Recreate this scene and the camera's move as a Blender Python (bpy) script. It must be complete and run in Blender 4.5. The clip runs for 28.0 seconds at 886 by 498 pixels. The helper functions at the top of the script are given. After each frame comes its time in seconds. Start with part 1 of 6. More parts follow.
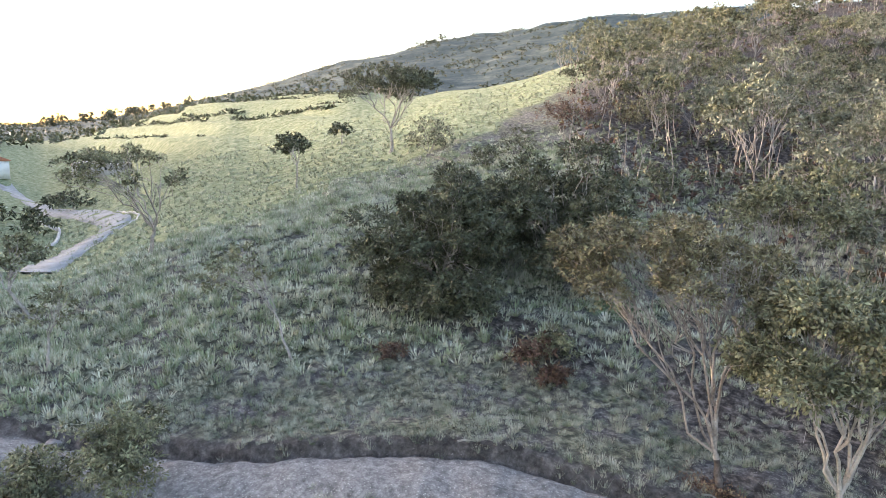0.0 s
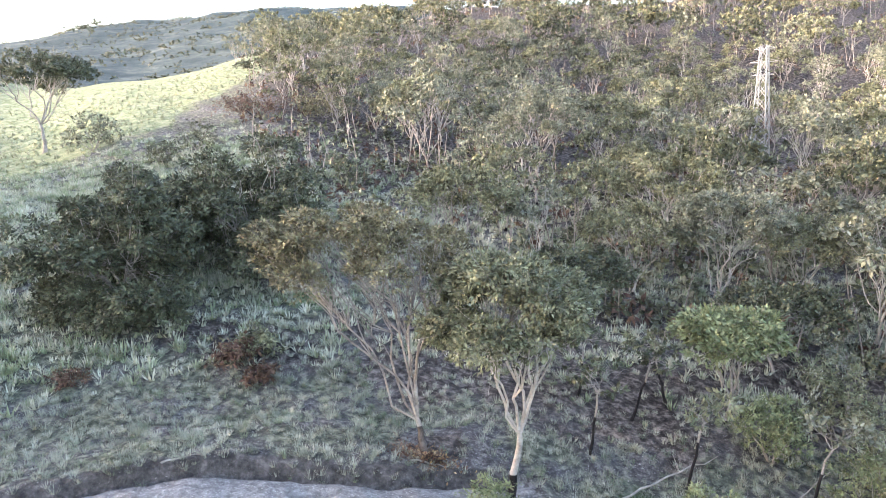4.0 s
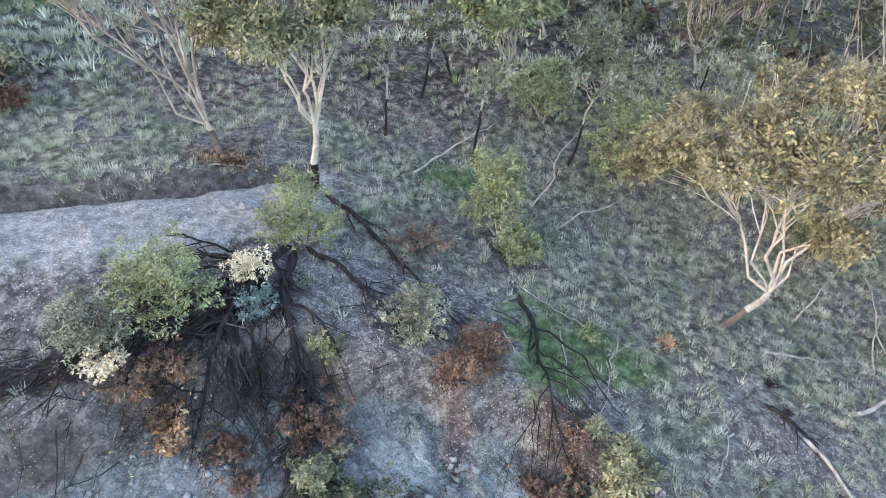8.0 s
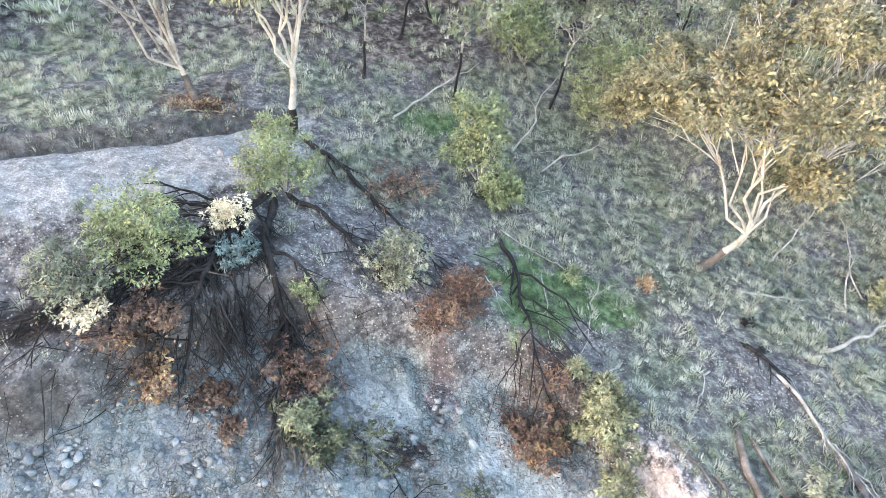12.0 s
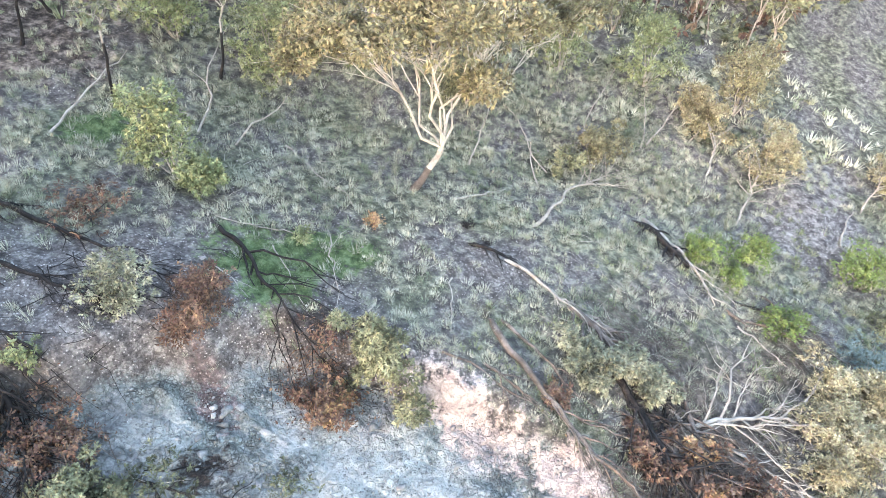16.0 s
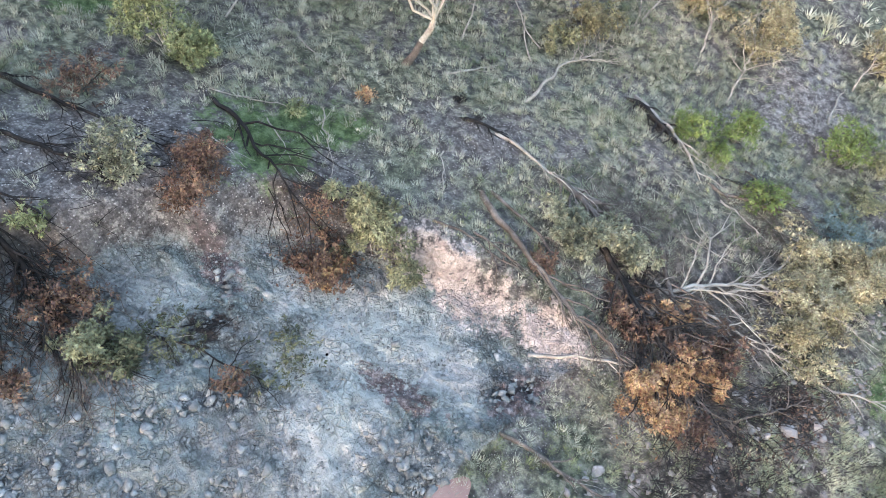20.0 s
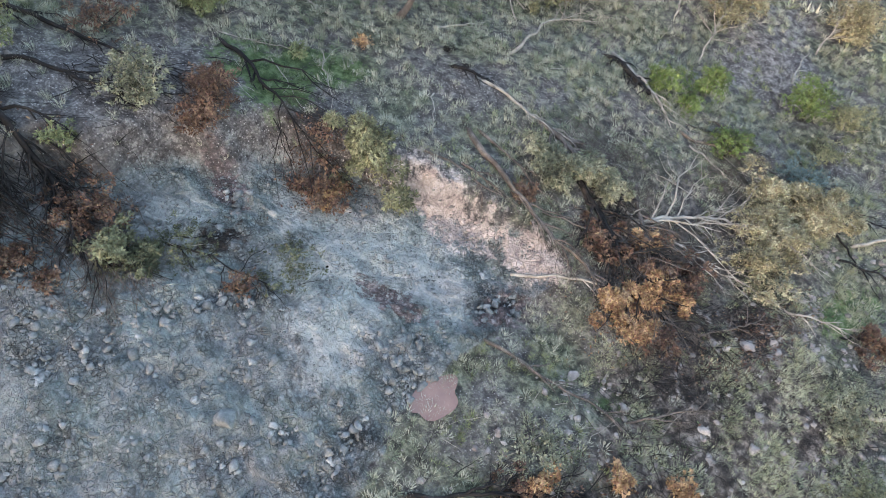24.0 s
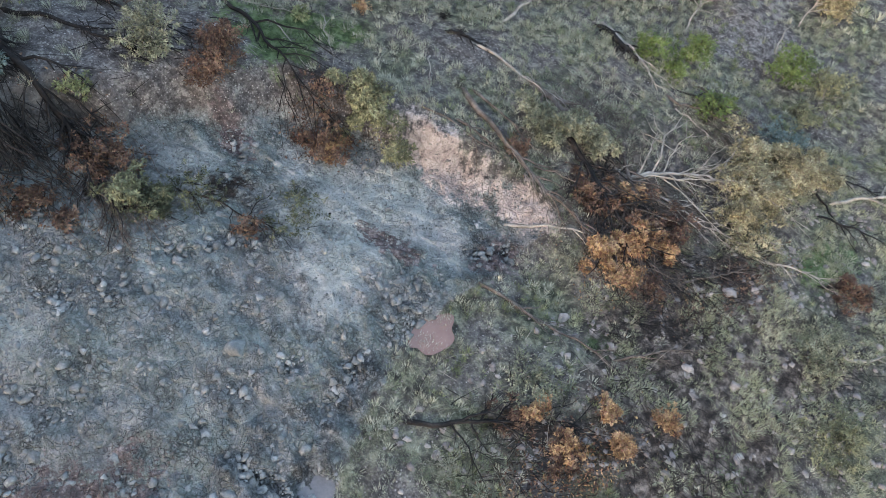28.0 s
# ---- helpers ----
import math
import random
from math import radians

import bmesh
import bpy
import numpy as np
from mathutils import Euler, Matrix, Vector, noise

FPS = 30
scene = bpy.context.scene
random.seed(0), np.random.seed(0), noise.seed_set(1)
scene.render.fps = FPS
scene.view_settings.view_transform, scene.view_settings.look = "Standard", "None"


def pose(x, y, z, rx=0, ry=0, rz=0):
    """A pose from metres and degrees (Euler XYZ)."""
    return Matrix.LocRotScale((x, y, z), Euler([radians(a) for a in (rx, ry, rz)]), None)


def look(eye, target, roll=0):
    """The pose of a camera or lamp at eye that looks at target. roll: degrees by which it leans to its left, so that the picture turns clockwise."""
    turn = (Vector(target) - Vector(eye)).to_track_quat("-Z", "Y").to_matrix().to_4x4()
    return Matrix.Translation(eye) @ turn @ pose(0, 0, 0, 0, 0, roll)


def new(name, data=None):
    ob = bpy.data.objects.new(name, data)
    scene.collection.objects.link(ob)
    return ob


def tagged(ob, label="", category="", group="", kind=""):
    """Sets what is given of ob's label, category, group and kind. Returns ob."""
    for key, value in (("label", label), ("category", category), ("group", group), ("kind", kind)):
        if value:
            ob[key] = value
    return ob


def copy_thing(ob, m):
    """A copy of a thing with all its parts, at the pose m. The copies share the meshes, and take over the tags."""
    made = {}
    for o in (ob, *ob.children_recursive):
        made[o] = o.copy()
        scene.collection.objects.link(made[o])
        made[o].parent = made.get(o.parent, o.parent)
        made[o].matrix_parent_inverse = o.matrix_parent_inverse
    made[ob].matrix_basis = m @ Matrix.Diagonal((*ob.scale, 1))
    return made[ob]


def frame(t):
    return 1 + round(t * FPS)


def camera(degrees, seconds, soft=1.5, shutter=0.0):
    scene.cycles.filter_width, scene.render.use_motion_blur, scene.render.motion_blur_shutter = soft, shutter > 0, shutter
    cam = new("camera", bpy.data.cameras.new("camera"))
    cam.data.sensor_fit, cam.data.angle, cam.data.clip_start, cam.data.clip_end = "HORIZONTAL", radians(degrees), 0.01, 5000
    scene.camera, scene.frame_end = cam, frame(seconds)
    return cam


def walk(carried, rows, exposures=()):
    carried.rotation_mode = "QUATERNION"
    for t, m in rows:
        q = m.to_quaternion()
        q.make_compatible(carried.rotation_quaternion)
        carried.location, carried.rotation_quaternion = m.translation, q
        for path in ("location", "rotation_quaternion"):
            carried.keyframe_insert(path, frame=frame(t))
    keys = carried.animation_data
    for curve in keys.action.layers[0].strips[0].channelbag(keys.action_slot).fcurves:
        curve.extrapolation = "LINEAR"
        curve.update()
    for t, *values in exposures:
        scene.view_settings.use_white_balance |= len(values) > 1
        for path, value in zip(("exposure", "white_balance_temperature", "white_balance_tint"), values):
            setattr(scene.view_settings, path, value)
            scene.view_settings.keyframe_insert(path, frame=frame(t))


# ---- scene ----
# The flight: seconds, place, then degrees of turn to the left, tilt and lean.
cam = camera(65.56, 28.0, soft=0.5)
PATH = [
    (0.0, 0.00, 0.00, 16.00, 42.78, -8.68, 0.16),
    (0.5, 0.00, 0.00, 16.00, 40.13, -8.80, 0.14),
    (1.0, 0.00, 0.00, 16.00, 37.09, -8.91, -0.09),
    (1.5, 0.00, 0.00, 16.00, 33.98, -8.98, -0.26),
    (2.0, 0.00, 0.00, 16.00, 30.90, -9.04, -0.45),
    (2.5, 0.00, 0.00, 16.00, 27.82, -9.14, -0.60),
    (4.5, 0.00, 0.00, 16.00, 13.58, -9.92, -1.48),
    (5.0, 0.00, 0.00, 16.00, 9.64, -11.24, -1.58),
    (5.5, 0.00, 0.00, 16.00, 5.86, -14.48, -1.67),
    (6.0, 0.00, 0.00, 16.00, 2.11, -18.02, -1.67),
    (6.5, 0.00, 0.00, 16.00, -0.82, -21.51, -1.74),
    (7.0, 0.00, 0.00, 16.00, -0.58, -25.56, -1.63),
    (7.5, 0.00, 0.00, 16.00, -0.17, -32.57, -1.63),
    (8.0, 0.00, 0.00, 16.00, -0.06, -35.47, -1.46),
    (8.5, 0.00, 0.00, 16.00, -0.10, -35.35, -1.42),
    (9.0, 0.00, 0.00, 16.00, -0.14, -35.83, -1.40),
    (9.5, 0.00, 0.00, 16.00, -0.14, -36.72, -1.38),
    (10.0, 0.00, 0.00, 16.00, -0.15, -37.62, -1.34),
    (10.5, 0.00, 0.00, 16.00, -0.15, -38.36, -1.37),
    (11.0, 0.00, 0.00, 16.00, -0.22, -38.46, -1.28),
    (11.5, 0.00, 0.00, 16.00, -0.28, -39.29, -1.20),
    (13.5, 0.00, 0.00, 16.00, -15.89, -41.67, -0.88),
    (14.0, 0.00, 0.00, 16.00, -21.02, -41.83, -0.74),
    (14.5, 0.00, 0.00, 16.00, -26.11, -41.87, -0.77),
    (15.0, 0.00, 0.00, 16.00, -31.21, -41.90, -0.68),
    (15.5, 0.00, 0.00, 16.00, -31.61, -41.94, -0.64),
    (16.0, 0.00, 0.00, 16.00, -31.52, -43.83, -0.72),
    (16.5, 0.00, 0.00, 16.00, -31.15, -48.48, -0.90),
    (17.0, 0.04, -0.05, 15.97, -30.71, -52.76, -1.25),
    (17.5, 0.06, 0.08, 15.99, -30.94, -53.36, -1.01),
    (18.0, 0.05, 0.02, 16.04, -31.02, -53.18, -1.03),
    (18.5, -0.00, -0.14, 16.09, -31.23, -53.09, -0.83),
    (19.0, -0.10, -0.38, 16.07, -31.45, -52.94, -0.77),
    (19.5, -0.25, -0.67, 16.08, -31.72, -52.81, -0.58),
    (20.0, -0.42, -1.00, 16.13, -31.83, -52.88, -0.48),
    (20.5, -0.67, -1.40, 16.17, -32.03, -52.86, -0.29),
    (21.0, -0.93, -1.81, 16.20, -32.27, -52.86, -0.09),
    (21.5, -1.18, -2.22, 16.24, -32.49, -52.93, 0.19),
    (22.0, -1.42, -2.63, 16.25, -32.72, -52.94, 0.44),
    (22.5, -1.66, -3.06, 16.23, -32.85, -52.91, 0.55),
    (24.5, -2.50, -4.14, 16.26, -33.55, -52.90, 1.08),
    (25.0, -2.63, -4.28, 16.30, -33.75, -53.03, 1.23),
    (25.5, -2.74, -4.51, 16.28, -33.77, -53.03, 1.23),
    (26.0, -2.87, -4.73, 16.28, -33.82, -53.07, 1.22),
    (26.5, -3.03, -4.95, 16.26, -33.93, -53.08, 1.27),
    (27.0, -3.18, -5.25, 16.26, -33.87, -53.07, 1.22),
    (27.5, -3.39, -5.57, 16.17, -33.88, -52.95, 1.18),
    (28.0, -3.62, -5.93, 16.12, -33.89, -52.88, 1.13),
]
EXPOSURES = [(0.0, 2.9, 6450, 22), (2.5, 3.05, 6350, 22), (4.5, 3.6, 6150, 23), (6.0, 3.65, 6150, 21), (8.0, 3.65, 6150, 19), (9.5, 3.9, 6350, 17), (11.5, 4.15, 6450, 16), (14.0, 4.25, 6500, 17), (16.0, 4.25, 6600, 17), (17.0, 4.0, 6650, 18), (20.0, 3.65, 6550, 17), (22.5, 3.38, 6550, 16), (28.0, 3.0, 6550, 16)]


def heading(x, y, z, turn, tilt, lean):
    return pose(x, y, z, 90 + tilt, 0, turn) @ pose(0, 0, 0, 0, 0, lean)


walk(cam, [(t, heading(*row)) for t, *row in PATH], EXPOSURES)

# ---- light ----
SUN_AZ, SUN_EL = -110.0, 7.5
world = bpy.data.worlds.new("sky")
scene.world = world
world.use_nodes = True
wn = world.node_tree.nodes
sky = wn.new("ShaderNodeTexSky")
sky.sky_type, sky.sun_disc = "NISHITA", False
sky.sun_elevation, sky.sun_rotation = radians(SUN_EL), radians(SUN_AZ)
sky.air_density, sky.dust_density, sky.ozone_density = 1.0, 3.0, 1.0
wn["Background"].inputs["Strength"].default_value = 0.15
world.node_tree.links.new(sky.outputs["Color"], wn["Background"].inputs["Color"])
sun_data = bpy.data.lights.new("sun", "SUN")
sun_data.energy, sun_data.angle, sun_data.color = 1.5, radians(4.0), (1.0, 0.92, 0.80)
sun_lamp = new("sun", sun_data)
toward = Vector((math.sin(radians(SUN_AZ)) * math.cos(radians(SUN_EL)), math.cos(radians(SUN_AZ)) * math.cos(radians(SUN_EL)), math.sin(radians(SUN_EL))))
sun_lamp.matrix_world = look(toward * 50, (0, 0, 0))

# ---- materials ----
def node_mat(name):
    m = bpy.data.materials.new(name)
    m.use_nodes = True
    return m, m.node_tree.nodes, m.node_tree.links, m.node_tree.nodes["Principled BSDF"]


def noise_fac(n, l, co, scale, detail=4.0, rough=0.6, kind="NOISE"):
    if kind == "VORONOI":
        t = n.new("ShaderNodeTexVoronoi")
        t.inputs["Scale"].default_value = scale
        l.new(co, t.inputs["Vector"])
        return t.outputs["Distance"]
    t = n.new("ShaderNodeTexNoise")
    t.inputs["Scale"].default_value, t.inputs["Detail"].default_value, t.inputs["Roughness"].default_value = scale, detail, rough
    l.new(co, t.inputs["Vector"])
    return t.outputs["Fac"]


def ramp(n, l, fac, stops):
    r = n.new("ShaderNodeValToRGB")
    e = r.color_ramp.elements
    while len(e) < len(stops):
        e.new(0.5)
    for k, (p, c) in zip(e, stops):
        k.position, k.color = p, (*c, 1)
    l.new(fac, r.inputs["Fac"])
    return r.outputs["Color"]


def blend(n, l, fac, a, b, mode="MIX"):
    x = n.new("ShaderNodeMix")
    x.data_type, x.blend_type = "RGBA", mode
    for k, v in ((0, fac), (6, a), (7, b)):
        if isinstance(v, (int, float)):
            x.inputs[k].default_value = v
        elif isinstance(v, tuple):
            x.inputs[k].default_value = (*v, 1)
        else:
            l.new(v, x.inputs[k])
    return x.outputs[2]


def calc(n, l, op, a, b=0.0, clamp=False):
    x = n.new("ShaderNodeMath")
    x.operation, x.use_clamp = op, clamp
    for k, v in ((0, a), (1, b)):
        if isinstance(v, (int, float)):
            x.inputs[k].default_value = v
        else:
            l.new(v, x.inputs[k])
    return x.outputs[0]


def bump(n, l, p, fac, strength, distance):
    b = n.new("ShaderNodeBump")
    b.inputs["Strength"].default_value, b.inputs["Distance"].default_value = strength, distance
    l.new(fac, b.inputs["Height"])
    l.new(b.outputs["Normal"], p.inputs["Normal"])


def surface(name, dark, mid, light, scale, rough=0.9, fine=None, relief=0.02, metal=0.0, spread=0.17, per="", vary=0.2, sheer=0.0):
    """A worn natural surface: two scales of mottling, relief, and a variation from piece to piece."""
    m, n, l, p = node_mat(name)
    co = n.new("ShaderNodeNewGeometry").outputs["Position"]
    big, small = noise_fac(n, l, co, scale), noise_fac(n, l, co, fine or scale * 9, 5, 0.7)
    f = calc(n, l, "ADD", calc(n, l, "MULTIPLY", big, 0.6), calc(n, l, "MULTIPLY", small, 0.4))
    c = ramp(n, l, f, ((0.5 - spread, dark), (0.5, mid), (0.5 + spread, light)))
    if per:
        if per == "island":
            rnd = n.new("ShaderNodeNewGeometry").outputs["Random Per Island"]
        else:
            rnd = n.new("ShaderNodeObjectInfo").outputs["Random"]
        h = n.new("ShaderNodeHueSaturation")
        l.new(c, h.inputs["Color"])
        l.new(calc(n, l, "ADD", calc(n, l, "MULTIPLY", rnd, 2 * vary), 1 - vary), h.inputs["Value"])
        l.new(calc(n, l, "ADD", calc(n, l, "MULTIPLY", rnd, 0.05), 0.475), h.inputs["Hue"])
        c = h.outputs["Color"]
    l.new(c, p.inputs["Base Color"])
    p.inputs["Roughness"].default_value, p.inputs["Metallic"].default_value = rough, metal
    p.inputs["Specular IOR Level"].default_value = 0.25
    if relief:
        bump(n, l, p, small, 0.8, relief)
    if sheer:
        t = n.new("ShaderNodeBsdfTranslucent")
        l.new(c, t.inputs["Color"])
        s = n.new("ShaderNodeMixShader")
        s.inputs["Fac"].default_value = sheer
        l.new(p.outputs[0], s.inputs[1])
        l.new(t.outputs[0], s.inputs[2])
        l.new(s.outputs[0], n["Material Output"].inputs["Surface"])
    return m


def ground_material():
    m, n, l, p = node_mat("ground")
    co = n.new("ShaderNodeNewGeometry").outputs["Position"]

    def mask(name):
        a = n.new("ShaderNodeAttribute")
        a.attribute_name = name
        return a.outputs["Fac"]
    n2, n3 = noise_fac(n, l, co, 2.4, 7, 0.72), noise_fac(n, l, co, 14, 6, 0.8)
    n0 = noise_fac(n, l, co, 0.8, 6, 0.7)
    warp = n.new("ShaderNodeVectorMath")
    warp.operation = "MULTIPLY_ADD"
    shake = n.new("ShaderNodeTexNoise")
    shake.inputs["Scale"].default_value, shake.inputs["Detail"].default_value = 2.6, 6
    l.new(co, shake.inputs["Vector"])
    l.new(shake.outputs["Color"], warp.inputs[0])
    warp.inputs[1].default_value = (0.30, 0.30, 0.30)
    l.new(co, warp.inputs[2])

    def cracks(scale):
        v = n.new("ShaderNodeTexVoronoi")
        v.feature = "DISTANCE_TO_EDGE"
        v.inputs["Scale"].default_value = scale
        l.new(warp.outputs[0], v.inputs["Vector"])
        return v.outputs["Distance"]
    big, fine = cracks(1.1), cracks(4.5)
    gap = calc(n, l, "MINIMUM", calc(n, l, "MULTIPLY", big, 6.0, True), calc(n, l, "MULTIPLY", fine, 9.0, True))
    def gravel(scale):
        v = n.new("ShaderNodeTexVoronoi")
        v.inputs["Scale"].default_value = scale
        l.new(co, v.inputs["Vector"])
        sep = n.new("ShaderNodeSeparateColor")
        l.new(v.outputs["Color"], sep.inputs[0])
        pick = calc(n, l, "MULTIPLY", sep.outputs[0], calc(n, l, "SUBTRACT", 1.15, calc(n, l, "MULTIPLY", v.outputs["Distance"], 1.1)), True)
        return pick
    grit, shard = gravel(13.0), gravel(6.0)
    soil = ramp(n, l, n2, ((0.364, (0.05, 0.045, 0.045)), (0.5, (0.14, 0.13, 0.128)), (0.65, (0.30, 0.283, 0.275))))
    soil = blend(n, l, ramp(n, l, grit, ((0.0, (0.75, 0.75, 0.75)), (0.3, (0, 0, 0)))), soil, (0.055, 0.05, 0.049))
    soil = blend(n, l, ramp(n, l, grit, ((0.62, (0, 0, 0)), (0.9, (0.9, 0.9, 0.9)))), soil, (0.46, 0.44, 0.43))
    grass = ramp(n, l, n2, ((0.391, (0.04, 0.044, 0.030)), (0.5, (0.11, 0.115, 0.082)), (0.622, (0.26, 0.262, 0.195))))
    tone = ramp(n, l, noise_fac(n, l, co, 0.42, 4, 0.6), ((0.38, (0.87, 0.985, 0.965)), (0.5, (0.92, 0.985, 0.965)), (0.62, (0.98, 0.965, 0.97))))
    rock = ramp(n, l, n2, ((0.34, (0.18, 0.185, 0.185)), (0.5, (0.262, 0.269, 0.269)), (0.66, (0.35, 0.356, 0.354))))
    rock = blend(n, l, ramp(n, l, n0, ((0.38, (0.55, 0.55, 0.55)), (0.52, (0, 0, 0)))), rock, (0.165, 0.165, 0.163))
    breaks = ramp(n, l, noise_fac(n, l, co, 0.9, 4, 0.6), ((0.42, (0.05, 0.05, 0.05)), (0.62, (0.85, 0.85, 0.85))))
    # Cracks in the rock, with crevice shade painted in as near-black colour.
    crack_lines = calc(n, l, "MINIMUM", calc(n, l, "MULTIPLY", cracks(2.6), 4.0, True), calc(n, l, "MULTIPLY", cracks(7.0), 3.0, True))
    crack_shade = calc(n, l, "MULTIPLY", ramp(n, l, crack_lines, ((0.0, (1.0, 1.0, 1.0)), (0.18, (0.65, 0.65, 0.65)), (0.5, (0.0, 0.0, 0.0)))), breaks)
    slope = n.new("ShaderNodeMapping")
    slope.inputs["Scale"].default_value = (1.9, 0.26, 0.26)
    slope.inputs["Rotation"].default_value = (0, 0, 0.2)
    l.new(co, slope.inputs["Vector"])
    streak = noise_fac(n, l, slope.outputs[0], 1.0, 6, 0.65)
    rock = blend(n, l, crack_shade, rock, (0.035, 0.033, 0.033))
    chips = calc(n, l, "MULTIPLY", calc(n, l, "ADD", grit, shard), 0.5)
    rock = blend(n, l, ramp(n, l, chips, ((0.08, (0.5, 0.5, 0.5)), (0.26, (0, 0, 0)))), rock, (0.11, 0.11, 0.109))
    rock = blend(n, l, ramp(n, l, chips, ((0.6, (0, 0, 0)), (0.85, (0.4, 0.4, 0.4)))), rock, (0.48, 0.485, 0.475))
    rock = blend(n, l, ramp(n, l, streak, ((0.52, (0, 0, 0)), (0.68, (0.6, 0.6, 0.6)))), rock, (0.37, 0.375, 0.37))
    rock = blend(n, l, ramp(n, l, streak, ((0.34, (0.6, 0.6, 0.6)), (0.46, (0, 0, 0)))), rock, (0.15, 0.152, 0.15))
    rock = blend(n, l, 1.0, rock, tone, "MULTIPLY")
    chute = ramp(n, l, n2, ((0.34, (0.345, 0.340, 0.332)), (0.5, (0.395, 0.390, 0.381)), (0.66, (0.445, 0.438, 0.427))))
    chute = blend(n, l, calc(n, l, "MULTIPLY", crack_shade, 0.45), chute, (0.12, 0.115, 0.115))
    chute = blend(n, l, ramp(n, l, grit, ((0.0, (0.3, 0.3, 0.3)), (0.2, (0, 0, 0)))), chute, (0.2, 0.2, 0.2))
    chute = blend(n, l, 0.6, chute, tone, "MULTIPLY")
    # Scree base painted dark as crevice shade, so the stones on it look lit.
    scree = ramp(n, l, n2, ((0.378, (0.035, 0.037, 0.039)), (0.486, (0.105, 0.112, 0.116)), (0.636, (0.29, 0.302, 0.305))))
    scree = blend(n, l, crack_shade, scree, (0.025, 0.024, 0.024))
    scree = blend(n, l, ramp(n, l, chips, ((0.5, (0, 0, 0)), (0.8, (0.6, 0.6, 0.6)))), scree, (0.40, 0.405, 0.40))
    dust = ramp(n, l, n2, ((0.364, (0.15, 0.145, 0.143)), (0.5, (0.26, 0.252, 0.247)), (0.636, (0.38, 0.37, 0.358))))
    dust = blend(n, l, ramp(n, l, grit, ((0.6, (0, 0, 0)), (0.9, (0.6, 0.6, 0.6)))), dust, (0.66, 0.65, 0.62))
    dust = blend(n, l, ramp(n, l, grit, ((0.0, (0.5, 0.5, 0.5)), (0.25, (0, 0, 0)))), dust, (0.14, 0.135, 0.13))
    # Near-black for burnt soil and for painted shade beneath fallen timber.
    burnt = ramp(n, l, n2, ((0.364, (0.012, 0.010, 0.010)), (0.534, (0.034, 0.028, 0.026)), (0.704, (0.10, 0.08, 0.07))))
    bank = ramp(n, l, n2, ((0.364, (0.04, 0.036, 0.034)), (0.534, (0.105, 0.096, 0.09)), (0.704, (0.22, 0.20, 0.19))))
    mould = ramp(n, l, n2, ((0.38, (0.020, 0.017, 0.016)), (0.5, (0.08, 0.068, 0.061)), (0.63, (0.24, 0.208, 0.188))))
    lush = ramp(n, l, n2, ((0.38, (0.035, 0.055, 0.024)), (0.5, (0.085, 0.125, 0.055)), (0.62, (0.17, 0.22, 0.115))))
    field = ramp(n, l, n0, ((0.32, (0.10, 0.13, 0.065)), (0.5, (0.22, 0.25, 0.14)), (0.68, (0.38, 0.385, 0.26))))
    pink = ramp(n, l, n2, ((0.36, (0.31, 0.255, 0.238)), (0.5, (0.44, 0.37, 0.345)), (0.66, (0.60, 0.53, 0.50))))
    pink = blend(n, l, ramp(n, l, gap, ((0.0, (0.4, 0.4, 0.4)), (0.4, (0.0, 0.0, 0.0)))), pink, (0.14, 0.10, 0.095))
    plum = ramp(n, l, n2, ((0.364, (0.045, 0.036, 0.037)), (0.534, (0.115, 0.092, 0.093)), (0.67, (0.32, 0.275, 0.27))))
    plum = blend(n, l, ramp(n, l, grit, ((0.66, (0, 0, 0)), (0.95, (0.6, 0.6, 0.6)))), plum, (0.40, 0.36, 0.35))
    # Far hills: distance haze is mixed into these blue-grey greens.
    hill = ramp(n, l, noise_fac(n, l, co, 0.03, 10, 0.75), ((0.36, (0.028, 0.045, 0.05)), (0.48, (0.05, 0.07, 0.072)), (0.58, (0.085, 0.105, 0.095)), (0.70, (0.17, 0.185, 0.17))))
    c = soil
    for name, col, hard in (("grass", grass, 0.5), ("lush", lush, 0.5), ("rock", rock, 0.6), ("chute", chute, 0.6), ("scree", scree, 0.8), ("dust", dust, 0.5), ("pink", pink, 0.9), ("plum", plum, 1.3), ("bank", bank, 0.7), ("burnt", burnt, 0.6), ("mould", mould, 0.5), ("field", field, 0.3), ("far", hill, 0.1)):
        a = mask(name)
        edge = calc(n, l, "ADD", a, calc(n, l, "MULTIPLY", calc(n, l, "SUBTRACT", n2, 0.5), hard * 3.2))
        edge = calc(n, l, "ADD", edge, calc(n, l, "MULTIPLY", calc(n, l, "SUBTRACT", n3, 0.5), hard * 1.8))
        edge = calc(n, l, "MULTIPLY", calc(n, l, "SUBTRACT", edge, 0.25), 2.0, True)
        edge = calc(n, l, "MULTIPLY", edge, calc(n, l, "MULTIPLY", a, 6.0, True))
        c = blend(n, l, edge, c, col)
    l.new(c, p.inputs["Base Color"])
    p.inputs["Roughness"].default_value, p.inputs["Specular IOR Level"].default_value = 0.95, 0.15
    hgt = calc(n, l, "ADD", calc(n, l, "MULTIPLY", n2, 0.9), calc(n, l, "MULTIPLY", calc(n, l, "ADD", grit, shard), 0.22))
    broken = calc(n, l, "MULTIPLY", calc(n, l, "MULTIPLY", gap, 0.5), mask("rock"))
    bump(n, l, p, calc(n, l, "ADD", hgt, broken), 1.0, 0.22)
    return m


